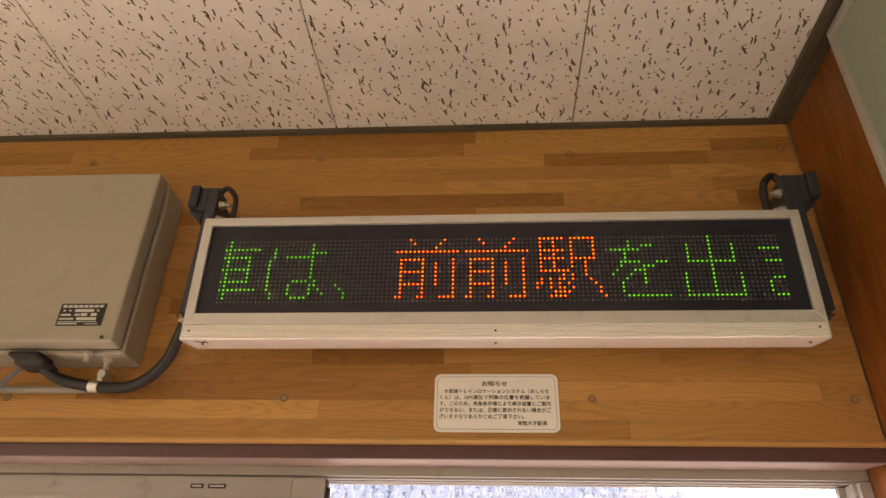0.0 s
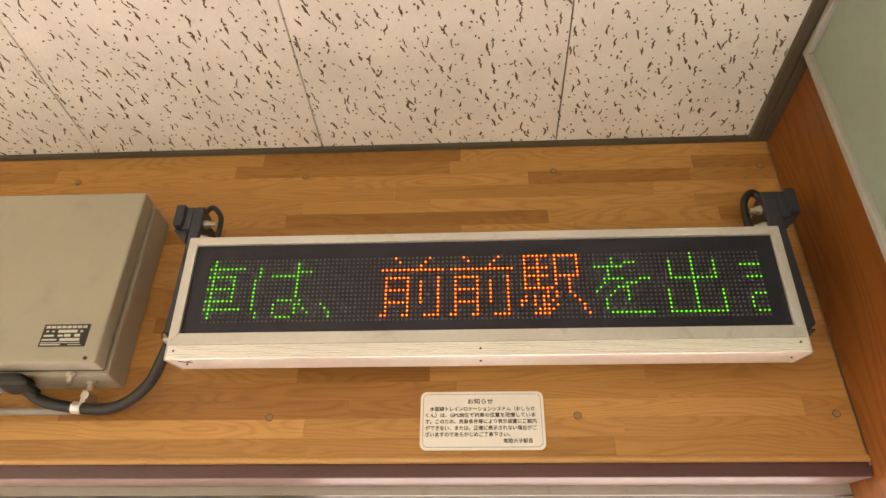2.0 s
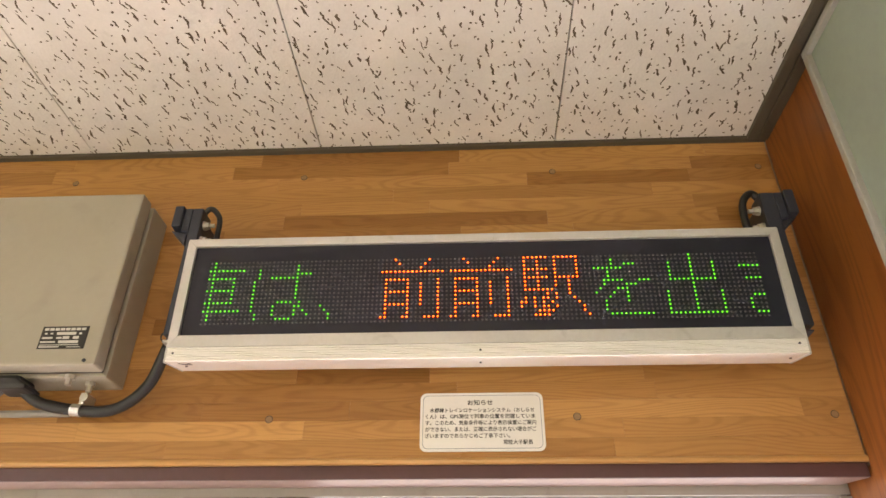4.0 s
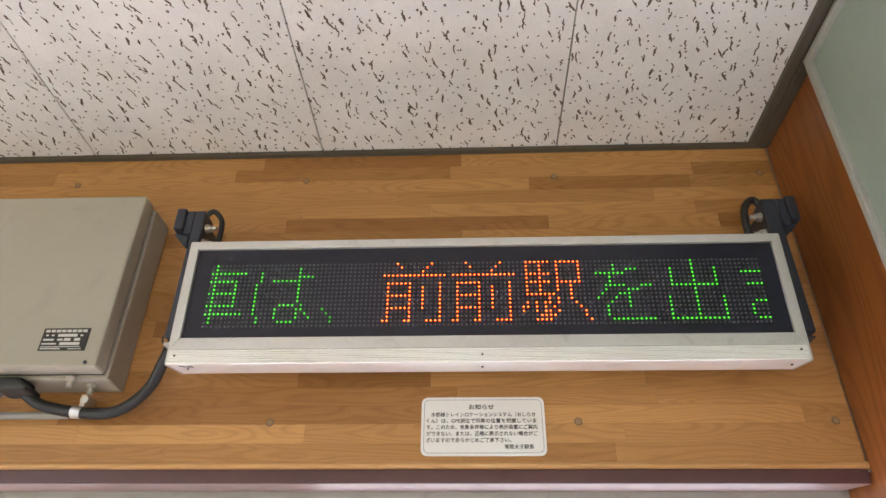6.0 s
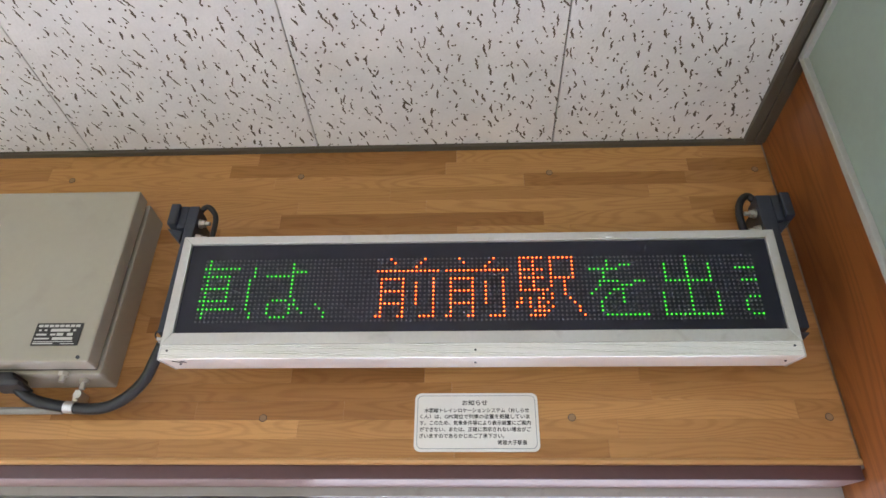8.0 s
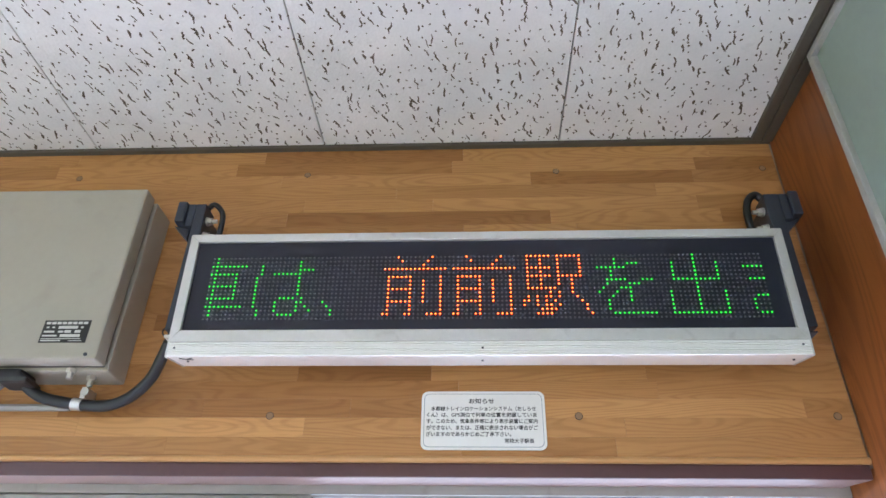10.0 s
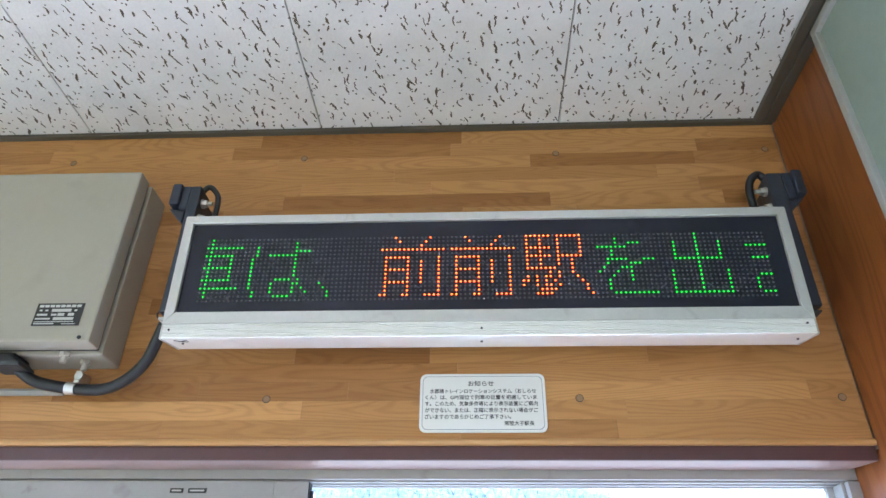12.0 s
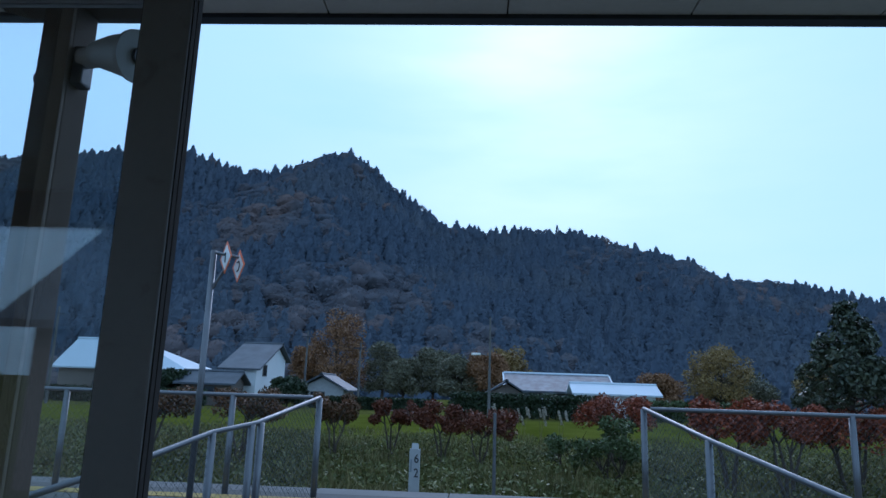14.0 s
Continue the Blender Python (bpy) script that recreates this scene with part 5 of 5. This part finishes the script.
def hill(x, y):
    """The slope from the foot of the hill to its ridge and down again."""
    t = np.clip((y - 165) / (450 - 165), 0, 1)
    back = np.clip((y - 450) / 300, 0, 1)
    fold = 5 * np.sin(x * 0.035 + y * 0.011) * np.sin(math.pi * t) + 3 * np.sin(x * 0.083 - y * 0.02) * np.sin(math.pi * t)
    return PG - 2 + (ridge_height(x) - 9) * (t ** 1.15) * (1 - 0.6 * back) + fold


CELL = 5.0
side = np.random.default_rng(33)
cnx, cny = 280, 62
tree_x = (np.arange(cnx)[:, None] + side.uniform(0.1, 0.9, (cnx, cny))) * CELL - 700
tree_y = (np.arange(cny)[None] + side.uniform(0.1, 0.9, (cnx, cny))) * CELL + 150
tree_r = side.uniform(2.4, 4.9, (cnx, cny))
needle = (np.sin(tree_x * 0.027 + 1.3 * np.sin(tree_y * 0.021) + 0.6) + 0.6 * np.sin(tree_x * 0.061 - tree_y * 0.045) + side.normal(0, 0.4, (cnx, cny))) > -0.92


hx, hy = np.meshgrid(np.arange(-560, 480, 8.0), np.concatenate([np.arange(150, 462, 6.0), np.linspace(468, 750, 10)]))
hz = hill(hx, hy) + 1.8 + side.normal(0, 0.4, hx.shape)
hv = np.stack([hx.ravel(), hy.ravel(), hz.ravel()], 1)
w = hx.shape[1]
hf = [(r * w + c, r * w + c + 1, (r + 1) * w + c + 1, (r + 1) * w + c) for r in range(hx.shape[0] - 1) for c in range(w - 1)]
tagged(from_mesh("wooded_hillside", raw("wooded_hillside", hv, hf), HAZED_NEEDLES, None, "", True), "haze-tinted hillside closely covered with conifers and autumn trees", "hill", kind="structure")


def forest(name, label, pick, levels, girth, tall, jag, mat, sides=9):
    """One crown on every chosen spot: rings of uneven radius from skirt to tip."""
    x, y, r = tree_x[pick], tree_y[pick], tree_r[pick]
    count, rings = x.size, len(levels)
    up = np.array([q[0] for q in levels])[None, :, None]
    out = np.array([q[1] for q in levels])[None, :, None]
    a = (np.arange(sides) * 2 * math.pi / sides)[None, None] + side.uniform(0, 6.3, (count, 1, 1)) + 0.35 * np.arange(rings)[None, :, None]
    rad = 0.96 * out * (r * girth)[:, None, None] * (1 + jag * side.normal(0, 1, (count, rings, sides)))
    high = (r * tall * side.uniform(0.8, 1.25, count))[:, None, None]
    z = hill(x, y)[:, None, None] - 0.6 + high * (up + 0.045 * side.normal(0, 1, (count, rings, sides)))
    v = np.stack([x[:, None, None] + rad * np.cos(a), y[:, None, None] + rad * np.sin(a), np.broadcast_to(z, rad.shape)], 3).reshape(-1, 3)
    t, q, c = np.meshgrid(np.arange(count), np.arange(rings - 1), np.arange(sides), indexing="ij")
    base = t * rings * sides + q * sides
    nxt = (c + 1) % sides
    f = np.stack([base + c, base + nxt, base + sides + nxt, base + sides + c], 3).reshape(-1, 4)
    tagged(from_mesh(name, raw(name, v, f.tolist()), mat, None, "", True), label, "woods", kind="stuff")
    sprays = 80 if mat is HAZED_NEEDLES else 210
    h = side.random((count, sprays)) ** 0.75
    b = side.uniform(math.pi - 0.4, 2 * math.pi + 0.4, h.shape)
    o = np.interp(h, [q[0] for q in levels], [q[1] for q in levels]) * (r * girth)[:, None] * side.uniform(0.88, 1.26, h.shape)
    p = np.stack([x[:, None] + o * np.cos(b), y[:, None] + o * np.sin(b), hill(x, y)[:, None] - 0.4 + high[:, :, 0] * h], 2).reshape(-1, 3)
    leaves("spray_on_" + name, p, side.uniform(0.22, 0.62, len(p))[:, None] * (1.0 if mat is HAZED_NEEDLES else 1.05), label.replace("crowns", "leaf sprays").replace("conifers", "needle sprays"), mat)


def leaves(name, p, k, label, mat):
    """Small tilted blades that break the outline of the crowns."""
    face = np.array([0.0, -0.75, 0.62]) + 0.3 * side.normal(0, 1, (len(p), 3))
    face /= np.linalg.norm(face, axis=1)[:, None]
    u = np.cross(face, side.normal(0, 1, (len(p), 3)))
    u /= np.linalg.norm(u, axis=1)[:, None]
    v = np.cross(face, u)
    verts = np.stack([p - u * k, p + v * k * 0.7, p + u * k, p - v * k * 0.7], 1).reshape(-1, 3)
    tagged(from_mesh(name, raw(name, verts, np.arange(4 * len(p)).reshape(-1, 4).tolist()), mat), label, "woods", kind="stuff")


seen = (np.abs(tree_x + 10) < tree_y * 0.85 + 40) & (tree_y < 458)
DOME = ((0.0, 0.62), (0.3, 0.95), (0.55, 1.0), (0.76, 0.82), (0.9, 0.52), (0.98, 0.2), (1.0, 0.03))
CONE = ((0.0, 0.9), (0.22, 0.95), (0.26, 0.72), (0.48, 0.74), (0.53, 0.5), (0.72, 0.48), (0.77, 0.28), (0.92, 0.2), (1.0, 0.02))
forest("hill_broadleaf", "rounded brown and green crowns on the wooded hill", seen & ~needle, DOME, 1.12, 1.7, 0.2, HAZED_AUTUMN)
forest("hill_conifers", "pointed dark conifers on the wooded hill", seen & needle, CONE, 0.95, 2.25, 0.15, HAZED_NEEDLES)


def scatter(name, count, leaves, y_of, size, stretch, point, leaf, label, mat):
    """Thousands of leafy crowns on the slope; point narrows a crown towards its tip."""
    y = y_of(count)
    x = g.uniform(-1, 1, count) * (y * 0.95 + 30) - 10
    z = hill(x, y)
    s = size * g.uniform(0.55, 1.4, count)
    tall = s * stretch * g.uniform(0.8, 1.25, count)
    n = count * leaves
    up = g.random((count, leaves)) ** (1.3 if point else 0.8)
    a = g.uniform(0, 2 * math.pi, (count, leaves))
    wide = (1.03 - up) * 0.85 if point else np.sqrt(np.clip(1 - (up * 1.15 - 0.2) ** 2, 0.05, 1))
    wide = wide * g.uniform(0.75, 1.08, (count, leaves))
    p = np.stack([x[:, None] + wide * s[:, None] * np.cos(a), y[:, None] + wide * s[:, None] * np.sin(a), z[:, None] + up * tall[:, None]], 2).reshape(-1, 3)
    face = np.array([0.0, -0.8, 0.55]) + 0.22 * g.normal(size=(n, 3))
    face /= np.linalg.norm(face, axis=1)[:, None]
    u = np.cross(face, g.normal(size=(n, 3)))
    u /= np.linalg.norm(u, axis=1)[:, None]
    v = np.cross(face, u)
    k = (leaf * np.repeat(s, leaves) * g.uniform(0.6, 1.3, n))[:, None]
    verts = np.stack([p - u * k, p + v * k * 0.7, p + u * k, p - v * k * 0.7], 1).reshape(-1, 3)
    faces = np.arange(4 * n).reshape(-1, 4).tolist()
    tagged(from_mesh(name, raw(name, verts, faces), mat), label, "woods", kind="stuff")


scatter("ridge_conifers", 70, 170, lambda n: 446 + 10 * g.random(n), 2.5, 3.3, True, 0.22, "haze-tinted dark conifers along the ridge", HAZED_NEEDLES)
scatter("ridge_broadleaf", 260, 260, lambda n: 444 + 12 * g.random(n), 3.4, 1.7, False, 0.14, "haze-tinted thin broadleaved trees along the ridge", HAZED_AUTUMN)

# ---- oak strips of the wall, laid in broken rows ----
g = random.Random(4)
rows = 20
hgt = (2.497 - 1.8995) / rows
for r in range(rows):
    x = -2.6 + g.uniform(0, 0.3)
    z0 = 1.8995 + r * hgt
    while x < XR - 0.004:
        x1 = min(XR - 0.0035, x + g.uniform(0.16, 0.52))
        if XR - x1 < 0.06:
            x1 = XR - 0.0035
        dy = g.uniform(0, 0.00025)
        bm = box(x + 0.0001, x1 - 0.0001, -dy, 0.0115, z0 + 0.0001, z0 + hgt - 0.0001)
        part("oak_strip", bm, OAK, wall_north)
        x = x1
